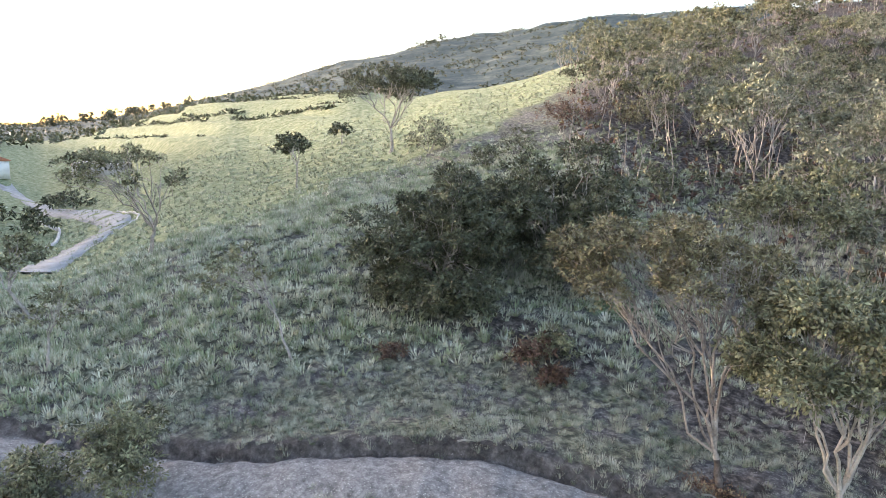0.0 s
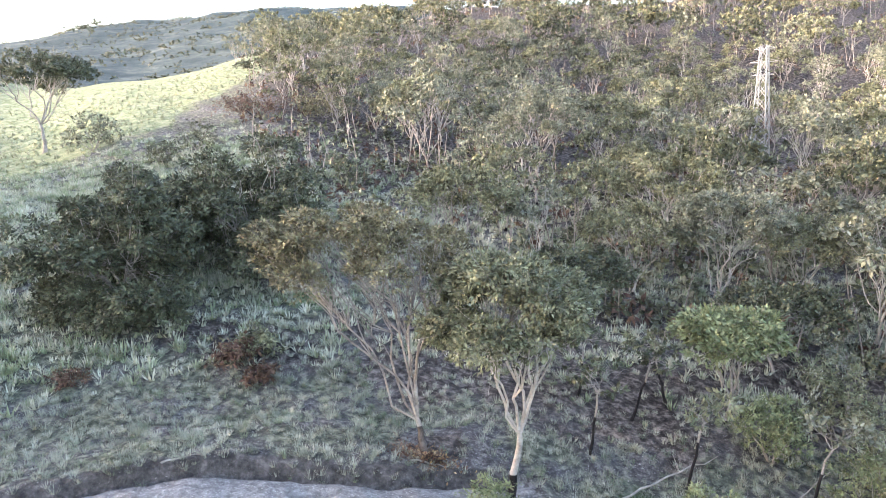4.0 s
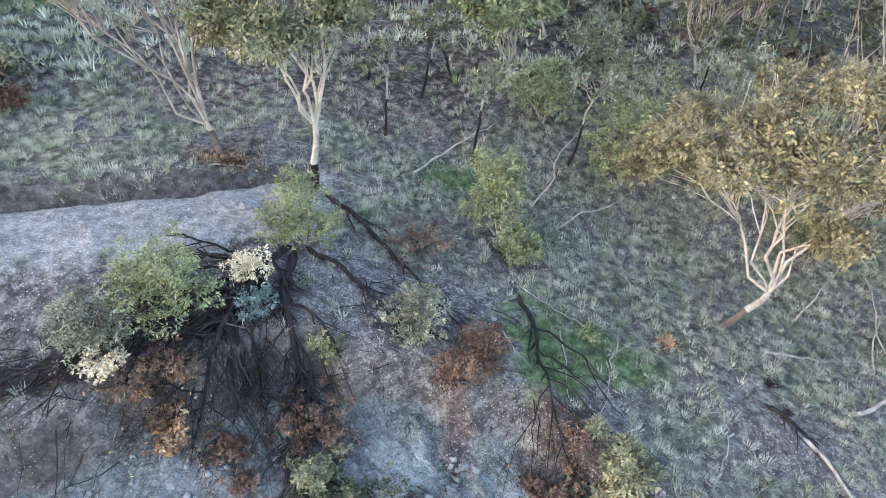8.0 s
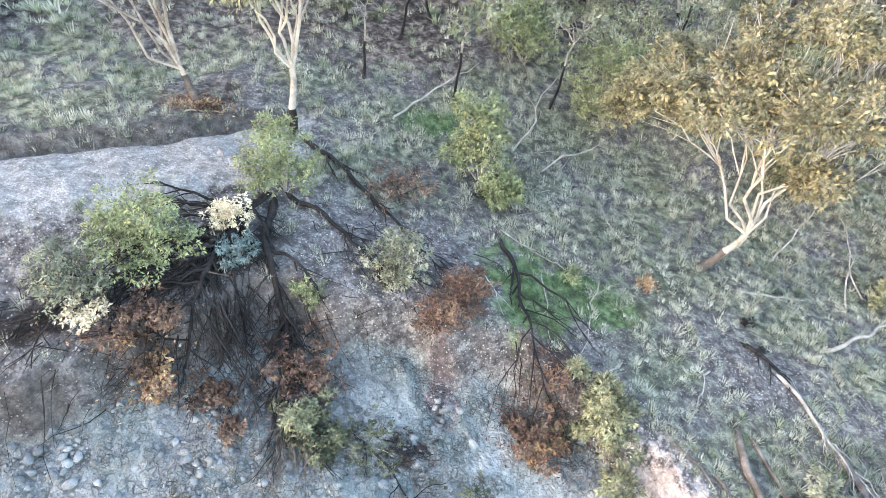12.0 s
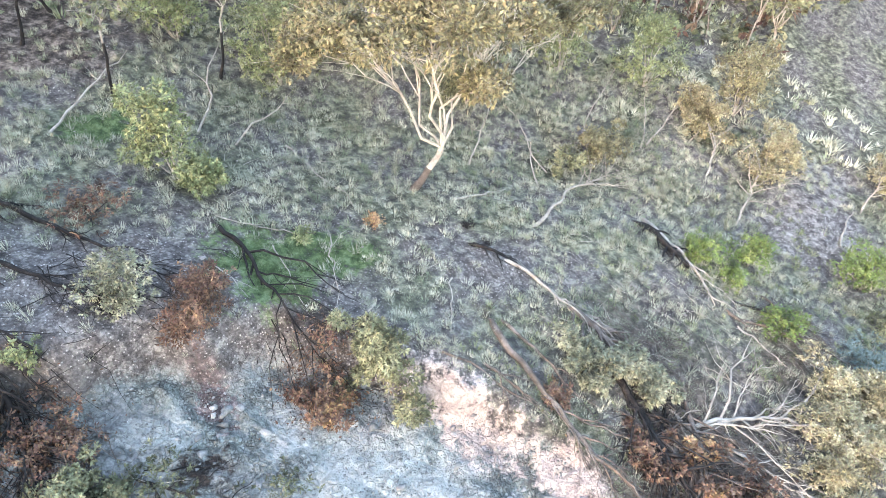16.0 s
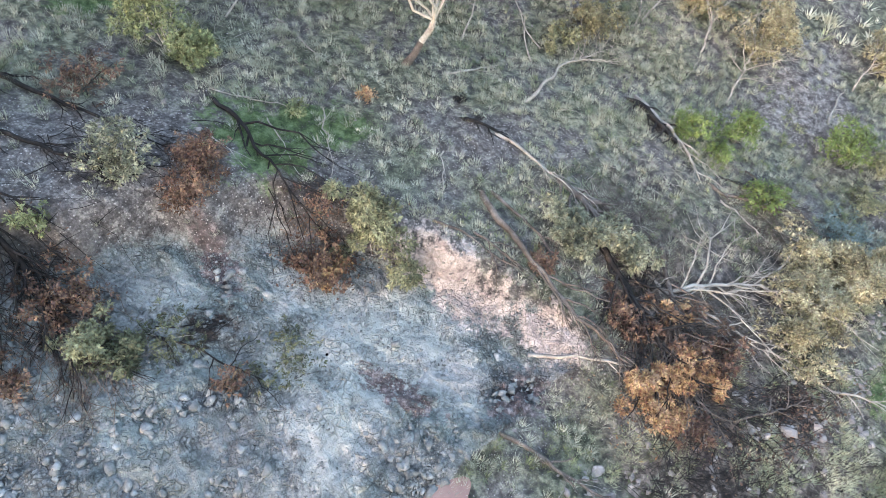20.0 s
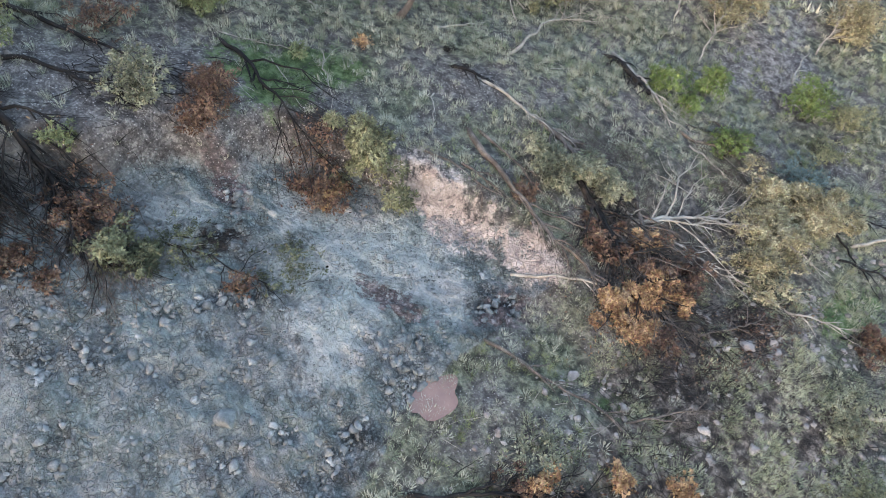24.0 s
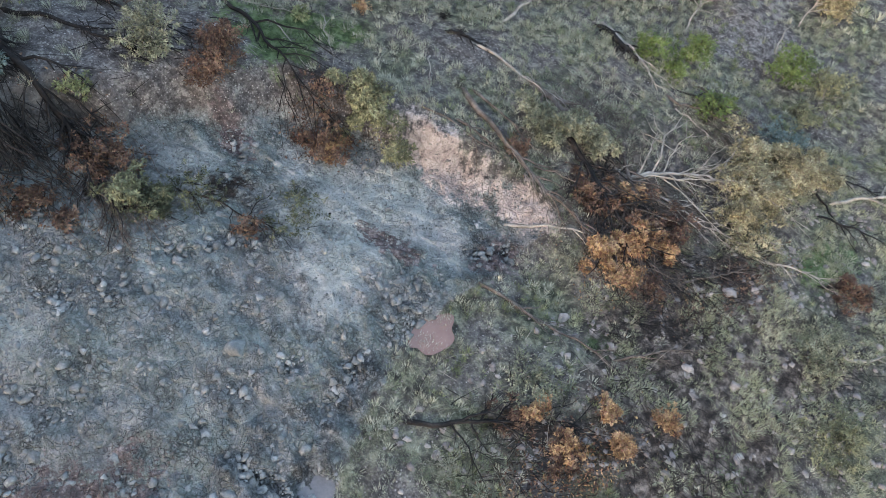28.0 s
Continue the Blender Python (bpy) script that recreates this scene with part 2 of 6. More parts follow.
GROUND = ground_material()
BARK_PALE = surface("pale_bark", (0.19, 0.165, 0.142), (0.385, 0.352, 0.31), (0.55, 0.515, 0.47), 1.6, 0.8, 14, 0.01)
BARK_TAN = surface("tan_bark", (0.13, 0.105, 0.09), (0.3, 0.258, 0.222), (0.48, 0.43, 0.385), 1.5, 0.85, 12, 0.015)
BARK_GREY = surface("grey_bark", (0.14, 0.12, 0.10), (0.30, 0.27, 0.24), (0.48, 0.44, 0.40), 1.5, 0.85, 12, 0.015)
CHAR = surface("charred_bark", (0.005, 0.0045, 0.0045), (0.014, 0.012, 0.012), (0.05, 0.042, 0.038), 2.0, 0.9, 18, 0.02)
DEAD = surface("bleached_wood", (0.15, 0.128, 0.11), (0.3, 0.27, 0.235), (0.48, 0.445, 0.395), 2.0, 0.85, 20, 0.01)
BROWNWOOD = surface("brown_dead_wood", (0.04, 0.032, 0.028), (0.105, 0.086, 0.074), (0.22, 0.185, 0.165), 2.0, 0.9, 20, 0.015)
LEAF_OLIVE = surface("olive_leaves", (0.046, 0.048, 0.027), (0.168, 0.168, 0.095), (0.31, 0.305, 0.18), 1.1, 0.6, 5, 0, spread=0.11, per="island", vary=0.3, sheer=0.06)
LEAF_TAN = surface("golden_olive_leaves", (0.05, 0.045, 0.024), (0.172, 0.152, 0.085), (0.31, 0.28, 0.17), 1.1, 0.6, 5, 0, spread=0.11, per="island", vary=0.3, sheer=0.06)
LEAF_DARK = surface("dark_green_leaves", (0.024, 0.028, 0.016), (0.082, 0.088, 0.05), (0.18, 0.182, 0.105), 1.1, 0.55, 5, 0, spread=0.11, per="island", vary=0.3, sheer=0.06)
LEAF_FRESH = surface("fresh_green_leaves", (0.0589, 0.0682, 0.031), (0.185, 0.205, 0.1), (0.31, 0.33, 0.175), 1.1, 0.6, 5, 0, spread=0.11, per="island", vary=0.3, sheer=0.06)
LEAF_GREY = surface("grey_green_leaves", (0.05, 0.054, 0.037), (0.18, 0.184, 0.125), (0.31, 0.308, 0.215), 1.1, 0.6, 5, 0, spread=0.11, per="island", vary=0.3, sheer=0.06)
LEAF_BLUE = surface("blue_green_leaves", (0.06, 0.085, 0.08), (0.12, 0.16, 0.15), (0.20, 0.25, 0.23), 1.1, 0.6, 5, 0, spread=0.11, per="island", vary=0.3, sheer=0.06)
LEAF_RUST = surface("rusty_dead_leaves", (0.031, 0.0186, 0.0136), (0.125, 0.075, 0.053), (0.24, 0.155, 0.108), 1.1, 0.75, 5, 0, spread=0.11, per="island", vary=0.3, sheer=0.06)
LEAF_GOLD = surface("golden_dead_leaves", (0.12, 0.066, 0.036), (0.31, 0.185, 0.1), (0.54, 0.375, 0.23), 1.1, 0.75, 5, 0, spread=0.11, per="island", vary=0.3, sheer=0.06)
LEAF_YELLOW = surface("yellowed_leaves", (0.085, 0.073, 0.042), (0.255, 0.225, 0.138), (0.44, 0.4, 0.27), 1.1, 0.65, 5, 0, spread=0.11, per="island", vary=0.3, sheer=0.06)
LEAF_BRIGHT = surface("bright_green_leaves", (0.0341, 0.0496, 0.0149), (0.125, 0.168, 0.05), (0.23, 0.285, 0.10), 1.1, 0.6, 5, 0, spread=0.11, per="island", vary=0.3, sheer=0.06)
LEAF_CREAM = surface("cream_dead_leaves", (0.40, 0.32, 0.20), (0.62, 0.53, 0.37), (0.78, 0.71, 0.55), 1.1, 0.75, 5, 0, spread=0.11, per="island", vary=0.3, sheer=0.06)
GRASS_GREY = surface("silvery_grass", (0.17, 0.178, 0.135), (0.355, 0.362, 0.285), (0.56, 0.555, 0.46), 0.5, 0.85, 3, 0, per="island", vary=0.18, sheer=0.08)
GRASS_GREEN = surface("green_grass", (0.085, 0.108, 0.07), (0.215, 0.245, 0.165), (0.38, 0.405, 0.3), 0.5, 0.85, 3, 0, per="island", vary=0.18, sheer=0.08)
GRASS_PALE = surface("pale_upland_grass", (0.22, 0.225, 0.17), (0.46, 0.465, 0.36), (0.68, 0.675, 0.55), 0.5, 0.85, 3, 0, per="island", vary=0.18, sheer=0.08)
GRASS_UPLAND = surface("upland_green_grass", (0.11, 0.14, 0.08), (0.29, 0.33, 0.205), (0.48, 0.51, 0.36), 0.5, 0.85, 3, 0, per="island", vary=0.18, sheer=0.08)
GRASS_LUSH = surface("lush_grass", (0.055, 0.085, 0.035), (0.12, 0.165, 0.08), (0.23, 0.285, 0.155), 0.6, 0.8, 3, 0, per="island", vary=0.18, sheer=0.08)
GRASS_STRAW = surface("straw_grass", (0.17, 0.19, 0.115), (0.34, 0.35, 0.235), (0.54, 0.53, 0.4), 0.5, 0.85, 3, 0, per="island", vary=0.18, sheer=0.08)
STONE = surface("grey_stone", (0.08, 0.083, 0.083), (0.17, 0.177, 0.177), (0.31, 0.318, 0.315), 1.2, 0.92, 10, 0.03, per="island", vary=0.3)
STONE_WARM = surface("pinkish_stone", (0.13, 0.115, 0.108), (0.235, 0.212, 0.202), (0.38, 0.35, 0.335), 1.2, 0.92, 10, 0.03, per="island", vary=0.3)

# ---- the lie of the land ----
AZ = (-110.0, -96.0, -73.0, -60.0, -50.0, -40.0, -30.0, -15.0, 5.0, 20.0, 45.0, 80.0)
DIST = (30.0, 45.0, 60.0, 80.0, 110.0, 150.0, 220.0, 350.0)
HILL = (
    # First two rows: unseen western ridge, raised to shade the near slope.
    (1.5, 3, 6, 15, 34, 64, 92, 76),
    (2.0, 3.3, 5, 8, 14, 22, 43, 54),
    (2.5, 3.6, 4.5, 3, 2, 2, 3.5, 15),
    (2.9, 6.2, 8.3, 8.5, 9.5, 14, 23, 35),
    (3.2, 6.8, 10.3, 12, 14.5, 20, 29, 40),
    (3.3, 7.0, 10.6, 14.5, 19.5, 26, 32, 30),
    (3.2, 6.8, 10.4, 15.5, 22.5, 31, 42, 46),
    (2.6, 5.4, 8.2, 12, 18, 29, 50, 74),
    (1.2, 3.4, 6, 9, 14, 23, 46, 72),
    (-1.2, 1.6, 4.5, 8, 13, 22, 42, 66),
    (-5.0, -3.8, -1, 3, 9, 17, 34, 55),
    (-8.5, -9.5, -9, -7, -3, 4, 16, 30),
)
SKY_AZ = (-180, -110, -80, -73, -66, -60, -50, -40, -30, -20, 0, 40, 180)
SKY_RISE = (0.0, 0.02, 0.02, 0.020, 0.034, 0.058, 0.105, 0.137, 0.162, 0.16, 0.10, 0.08, 0.0)
TRACK_X = (-60, -40, -29, -24, -19, -15, -9.7, -6.5, -4, 0)
TRACK_Y = (-6, 4, 10.4, 13.2, 16.6, 18.9, 20.8, 22.9, 24.3, 26)
SCARP_X = (-40, -20, -12.3, -9.2, -5.8, -1.6, 2.4, 5.2, 8.0, 10.5, 40)
SCARP_Y = (-2, 8.5, 12.4, 14.0, 16.4, 16.2, 15.2, 13.2, 10.6, 7.6, -20)


PUDDLES = ((2.9, 4.4, -5.0, 0.78, 0.58), (-3.0, 1.8, -5.35, 0.45, 0.8))


def smooth(a, b, v):
    u = np.clip((v - a) / (b - a), 0, 1)
    return u * u * (3 - 2 * u)


def ripple(x, y, size, seed=0):
    """Soft irregular waves, about -1 to 1."""
    k = 2 * math.pi / size
    s = seed * 1.7
    return (np.sin(k * (x + 0.35 * y) + s) * np.cos(k * (0.8 * y - 0.27 * x) + 2 * s) * 0.5
            + np.sin(k * 1.9 * (0.6 * x - y) + 3 * s + np.sin(k * 0.7 * y + s)) * 0.3 + np.sin(k * 3.3 * (x * 0.9 + y * 0.5) + 5 * s) * 0.2)


def lumps(x, y, size, seed):
    """Broken ground: uneven clods about so wide, 0 to 1, by the distance to scattered points."""
    u, v = x / size, y / size
    i, j = np.floor(u).astype(int), np.floor(v).astype(int)
    near = np.full(np.shape(u), 9.0)
    for a in (-1, 0, 1):
        for b in (-1, 0, 1):
            h = np.sin((i + a) * 127.1 + (j + b) * 311.7 + seed * 74.7) * 43758.5453
            g = np.sin((i + a) * 269.5 + (j + b) * 183.3 + seed * 12.9) * 24634.6345
            near = np.minimum(near, np.hypot(i + a + h - np.floor(h) - u, j + b + g - np.floor(g) - v) + 0.35 * (np.floor(h * 8) % 3 == 0))
    return np.clip(1 - near, 0, 1)


def bend(table, u):
    """Catmull-Rom along the last axis of a table at fractional index u."""
    i = np.clip(np.floor(u).astype(int), 0, table.shape[-1] - 2)
    v = u - i
    a, b = np.clip(i - 1, 0, None), np.clip(i + 2, None, table.shape[-1] - 1)
    p0, p1, p2, p3 = (table[..., k] for k in (a, i, i + 1, b))
    return p1 + 0.5 * v * (p2 - p0 + v * (2 * p0 - 5 * p1 + 4 * p2 - p3 + v * (3 * (p1 - p2) + p3 - p0)))


def upland(x, y):
    d = np.hypot(x, y) + 1e-6
    az = np.degrees(np.arctan2(x, y))
    ua = np.interp(az, AZ, range(len(AZ)))
    ud = np.interp(np.log(d), np.log(DIST), range(len(DIST)))
    table = np.array(HILL)
    i = np.clip(np.floor(ua).astype(int), 0, len(AZ) - 2)
    va = ua - i
    va = va * va * (3 - 2 * va) * 0.5 + va * 0.5
    rows = [np.zeros_like(d), np.zeros_like(d)]
    for k in range(len(AZ)):
        line = bend(table[k], ud)
        rows[0] = np.where(i == k, line, rows[0])
        rows[1] = np.where(i + 1 == k, line, rows[1])
    z = rows[0] * (1 - va) + rows[1] * va
    behind = smooth(100, 150, np.abs(az))
    z = z * (1 - behind) + (-6 - 0.01 * np.minimum(d, 400)) * behind
    far = smooth(330, 1500, d)
    rise = np.interp(az, SKY_AZ, SKY_RISE)
    rough = 1 + 0.06 * ripple(x, y, 700, 2) + 0.03 * ripple(x, y, 230, 3)
    return z * (1 - far) + (16 + 1500 * rise) * rough * far - 0.12 * np.maximum(d - 1500, 0) * smooth(1500, 1900, d)


def lower(x, y):
    return -7.25 - 0.0661 * x + 0.646 * y - 0.0014 * x * x - 0.0098 * x * y - 0.0137 * y * y


def track_side(x, y):
    """Metres uphill of the track's middle."""
    return (y - np.interp(x, TRACK_X, TRACK_Y)) * 0.86


def scarp_side(x, y):
    """Metres downhill of the lip of the slip."""
    wob = 0.5 * ripple(x, y, 5.0, 4)
    return (np.interp(x, SCARP_X, SCARP_Y) - y) * 0.8 + wob


def height(x, y):
    x, y = np.asarray(x, float), np.asarray(y, float)
    d = np.hypot(x, y)
    w = smooth(23, 33, d)
    cx, cy = np.clip(x, -24, 34), np.clip(np.where(y < 4, 4 + (y - 4) * 0.45, y), -8, 28)
    z = lower(cx, cy) * (1 - w) + upland(x, y) * w
    s = track_side(x, y)
    on = smooth(-3.5, -6.5, x) * smooth(-70, -45, x)
    bench = np.where(s > 1.5, -0.42 - 0.25 * smooth(1.5, 1.55, s) + 0.67 * smooth(1.5, 2.1, s), np.where(s < -1.5, 0.42 * (1 - smooth(1.5, 4.0, -s)), -0.28 * s))
    z = z + bench * on
    c = scarp_side(x, y)
    z = z - 1.25 * smooth(-0.2, 0.7, c) * (1 - smooth(2.0, 9.0, c)) * smooth(10.5, 7.5, x) * smooth(-30, -20, x) + 0.35 * smooth(-4, -0.3, c) * (1 - smooth(-0.3, 0.5, c)) * smooth(10.5, 7.5, x) * smooth(-24, -16, x)
    for px, py, pz, rx, ry in PUDDLES:
        w = 1 - smooth(0.7, 1.7, np.hypot((x - px) / rx, (y - py) / ry))
        z = z * (1 - w) + (pz - 0.12) * w
    az = np.degrees(np.arctan2(x, y))
    step = smooth(150, 200, d) * smooth(480, 400, d) * smooth(-44, -52, az) * smooth(-72, -67, az)
    z = z + 1.1 * np.sin(z * 2 * math.pi / 5.0) * step
    near = 1 - smooth(40, 200, d)
    return z + 0.10 * ripple(x, y, 3.1, 1) * near * np.minimum(1, np.hypot(x - 2.9, y - 4.3) / 4) + 0.22 * ripple(x, y, 9.0, 5) * smooth(8, 40, d) + 0.9 * ripple(x, y, 60, 6) * smooth(60, 200, d)

# ---- building tools ----
def mesh_from(name, verts, faces, mat, soft=False):
    """A mesh from arrays of points and of faces with one count of corners."""
    verts, faces = np.asarray(verts, np.float32).reshape(-1, 3), np.asarray(faces, np.int32)
    me = bpy.data.meshes.new(name)
    k = faces.shape[1]
    me.vertices.add(len(verts))
    me.vertices.foreach_set("co", verts.ravel())
    me.loops.add(faces.size)
    me.loops.foreach_set("vertex_index", faces.ravel())
    me.polygons.add(len(faces))
    me.polygons.foreach_set("loop_start", np.arange(0, faces.size, k, dtype=np.int32))
    me.polygons.foreach_set("loop_total", np.full(len(faces), k, np.int32))
    me.update(calc_edges=True)
    if soft:
        me.polygons.foreach_set("use_smooth", np.ones(len(faces), bool))
    me.materials.append(mat)
    return me


class Soup:
    """Gathers pieces of quads or triangles for one mesh."""

    def __init__(self):
        self.v, self.f, self.n = [], [], 0

    def add(self, v, f):
        self.v.append(v)
        self.f.append(np.asarray(f) + self.n)
        self.n += len(v)

    def mesh(self, name, mat, soft=False):
        return mesh_from(name, np.concatenate(self.v), np.concatenate(self.f), mat, soft)


def part(name, me, parent, label=""):
    ob = new(name, me)
    ob.parent = parent
    return tagged(ob, label) if label else ob


def thing(name, at, label, category, group="", kind=""):
    ob = new(name)
    ob.location = at
    ob.empty_display_size = 0.3
    return tagged(ob, label, category, group, kind)


def tube(soup, pts, radii, sides=6):
    pts, radii = np.asarray(pts, float), np.asarray(radii, float)
    n = len(pts)
    d = np.gradient(pts, axis=0)
    d /= np.linalg.norm(d, axis=1, keepdims=True) + 1e-9
    ref = np.array([0.31, 0.17, 0.93]) if abs(d[0, 2]) < 0.8 else np.array([0.93, 0.21, 0.3])
    a = np.cross(d, ref)
    a /= np.linalg.norm(a, axis=1, keepdims=True) + 1e-9
    b = np.cross(d, a)
    ang = np.linspace(0, 2 * math.pi, sides, endpoint=False)
    ring = pts[:, None] + radii[:, None, None] * (a[:, None] * np.cos(ang)[None, :, None] + b[:, None] * np.sin(ang)[None, :, None])
    v = ring.reshape(-1, 3)
    i, j = np.meshgrid(np.arange(n - 1), np.arange(sides), indexing="ij")
    i, j = i.ravel(), j.ravel()
    k = (j + 1) % sides
    soup.add(v, np.stack([i * sides + j, i * sides + k, (i + 1) * sides + k, (i + 1) * sides + j], 1))


def curve_between(rng, a, b, sag=0.0, wobble=0.05, n=7, up=0.0):
    """A crooked line from a to b; up bends it so that it starts steeper."""
    a, b = np.asarray(a, float), np.asarray(b, float)
    u = np.linspace(0, 1, n)[:, None]
    size = np.linalg.norm(b - a)
    p = a + (b - a) * u
    hump = (4 * u * (1 - u))
    p[:, 2] += (hump * (up - sag) * size)[:, 0]
    off = np.cumsum(rng.normal(0, 1, (n, 3)), 0)
    off -= off[0] + (off[-1] - off[0]) * u
    return p + off * wobble * size * 0.4


def leaves(rng, centres, radius, count, size, flat=0.6, droop=0.4, slim=1.0):
    """Slim leaves gathered in tufts, the tufts set in a flattened dome round each centre and facing outwards."""
    centres = np.asarray(centres, float)
    per = max(1, min(12, count // 3))
    tufts = max(1, count // per)
    rad = np.repeat(np.broadcast_to(radius, len(centres)), tufts)[:, None]
    d = rng.normal(0, 1, (len(rad), 3))
    d[:, 2] = np.where(rng.random(len(d)) < 0.7, abs(d[:, 2]), d[:, 2])
    d /= np.linalg.norm(d, axis=1, keepdims=True)
    r = (0.66 + 0.34 * rng.random(len(d)))[:, None] * rad
    mid = np.repeat(centres, tufts, 0) + d * r * np.array([1, 1, flat]) - np.array([0, 0, 0.25 * flat]) * rad
    n = len(mid) * per
    k = np.repeat(np.arange(len(mid)), per)
    o = rng.normal(0, 1, (n, 3)) + d[k] * 0.5
    o /= np.linalg.norm(o, axis=1, keepdims=True)
    pos = mid[k] + o * rad[k] * 0.20 * rng.random(n)[:, None] * np.array([1, 1, 0.7])
    ax = o + rng.normal(0, 0.5, (n, 3)) + d[k] * 0.4
    ax[:, 2] -= droop * 1.1
    ax /= np.linalg.norm(ax, axis=1, keepdims=True) + 1e-9
    s = np.cross(ax, d[k] + [0, 0, 0.5] + rng.normal(0, 0.55, (n, 3)))
    s /= np.linalg.norm(s, axis=1, keepdims=True) + 1e-9
    ln = size * 1.35 * rng.uniform(0.7, 1.5, n)[:, None]
    wd = ln * rng.uniform(0.14, 0.28, n)[:, None] * slim
    v = np.stack([pos, pos + ax * ln * 0.45 + s * wd, pos + ax * ln, pos + ax * ln * 0.45 - s * wd], 1).reshape(-1, 3)
    return v, np.arange(4 * n).reshape(-1, 4)


def gum_tree(name, label, category, at, tall, seed, crown, fork=0.3, lean=(0, 0), limbs=4, clumps=26, count=110, leaf=0.16, clump=0.9,
             radius=0.2, bark=None, foliage=None, charred=0.5, sides=6, group="", bare=0, low=0.0, limb_label="", split=True, base_bark=None, twigs=3, joined=False):
    """A gum: crooked trunk, main limbs, and a crown of leaf clumps in a dome. crown: middle x, y off the base, half width x, y, lowest and highest share of the height."""
    rng = np.random.default_rng(seed)
    root = thing(name, at, label, category, group)
    bark, foliage = bark or BARK_PALE, foliage or LEAF_OLIVE
    cx, cy, wx, wy, z0, z1 = crown
    fz = tall * fork
    foot, top = np.array([0, 0, -0.25]), np.array([lean[0], lean[1], fz])
    line = curve_between(rng, foot, top, 0, 0.04, 8)
    rad = radius * (1.0 - 0.35 * np.linspace(0, 1, 8))
    rad[0] *= 1.5
    rad[1] *= 1.15
    s = wood = Soup()
    if joined:
        tube(wood, line, rad, sides)
    elif charred:
        cut = 1 + int(6 * charred)
        tube(s, line[: cut + 1], rad[: cut + 1] * 1.04, sides + 2)
        part("trunk_base", s.mesh("trunk_base", base_bark or CHAR, True), root, "rough brown bark" if base_bark else "black fire-charred bark")
        s = Soup()
        tube(s, line[cut:], rad[cut:], sides + 2)
        part("trunk", s.mesh("trunk", bark, True), root)
    else:
        tube(s, line, rad, sides + 2)
        part("trunk", s.mesh("trunk", bark, True), root)
    # clump centres in the dome
    pts = []
    while len(pts) < clumps + bare:
        q = rng.uniform(-1, 1, 3)
        q[2] = abs(q[2]) if rng.random() > low else q[2] * 0.6
        m = np.linalg.norm(q)
        if (0.45 if low or len(pts) >= clumps else 0.76) < m < 1.0:
            pts.append(q)
    pts = np.array(pts)
    mid, half = tall * (z0 + (z1 - z0) * 0.25), tall * (z1 - z0) * 0.68
    cen = np.stack([cx + pts[:, 0] * wx, cy + pts[:, 1] * wy, mid + pts[:, 2] * half], 1)
    ang = np.arctan2(cen[:, 1] - top[1], cen[:, 0] - top[0]) + rng.normal(0, 0.15, len(cen))
    order = np.argsort(ang)
    for grp in np.array_split(order, limbs):
        if not len(grp):
            continue
        s = wood if joined else Soup()
        aim = cen[grp].mean(0)
        end = top + (aim - top) * 0.8
        limb = curve_between(rng, top, end, 0, 0.11, 8, up=0.06)
        r0 = radius * 0.44 * rng.uniform(0.7, 1.15)
        tube(s, limb, r0 * (1 - 0.55 * np.linspace(0, 1, 8)), sides)
        if split:
            limb_part = part("limb", s.mesh("limb", bark, True), root, limb_label)
        for g in grp:
            if split:
                s = Soup()
            u = rng.uniform(0.45, 1.0)
            k = min(int(u * 7), 7)
            r1 = r0 * (1 - 0.55 * u) * 0.55
            seg = 7 if split else 4
            b = curve_between(rng, limb[k], cen[g], 0, 0.12, seg, up=0.05)
            tube(s, b, r1 * (1 - 0.75 * np.linspace(0, 1, seg)) + 0.008, max(4, sides - 2) if split else 3)
            for _ in range(twigs):
                j = rng.integers(2, seg - 1)
                e = cen[g] + rng.normal(0, 0.6, 3) * clump
                tube(s, curve_between(rng, b[j], e, 0, 0.08, 4), np.array([r1 * 0.4, r1 * 0.28, r1 * 0.18, 0.004]) + 0.004, 3)
            if split:
                part("branch", s.mesh("branch", bark, True), limb_part)
        if not split and not joined:
            part("limb", s.mesh("limb", bark, True), root, limb_label)
    if joined:
        part("trunk", wood.mesh("trunk", bark, True), root)
    if clumps:
        v, f = leaves(rng, cen[:clumps], clump * rng.uniform(0.65, 1.25, clumps), count, leaf, 0.58)
        part("crown", mesh_from("crown", v, f, foliage), root)
    return root


def shrub(name, label, category, at, wide, tall, seed, foliage, count=900, leaf=0.11, stems=5, bark=None, group="", puffs=9, slim=1.0):
    """A bushy young plant: stems from one root and leaf clumps down to the ground."""
    rng = np.random.default_rng(seed)
    root = thing(name, at, label, category, group)
    cen = []
    for k in range(puffs):
        a, r, h = rng.uniform(0, 6.28), rng.random() ** 0.6 * wide * 0.5, rng.uniform(0.2, 0.88) * tall
        r *= 1.15 - 0.6 * abs(h / tall - 0.45)
        cen.append((r * math.cos(a), r * math.sin(a), h))
    for k in range(max(stems, 1)):
        e = cen[k % len(cen)]
        s = Soup()
        tube(s, curve_between(rng, (0, 0, -0.1), e, 0, 0.06, 6, up=0.05), np.linspace(0.03, 0.007, 6) * (0.6 + tall * 0.25), 4)
        part("stem", s.mesh("stem", bark or BARK_GREY, True), root)
    v, f = leaves(rng, cen, wide * 0.26 * rng.uniform(0.7, 1.3, puffs), count // puffs, leaf, 0.9, 0.6, slim)
    v[:, 2] = np.maximum(v[:, 2], 0.02)
    part("foliage", mesh_from("foliage", v, f, foliage), root)
    return root


def on_ground(x, y, lift=0.0):
    return np.array([x, y, float(height(x, y)) + lift])


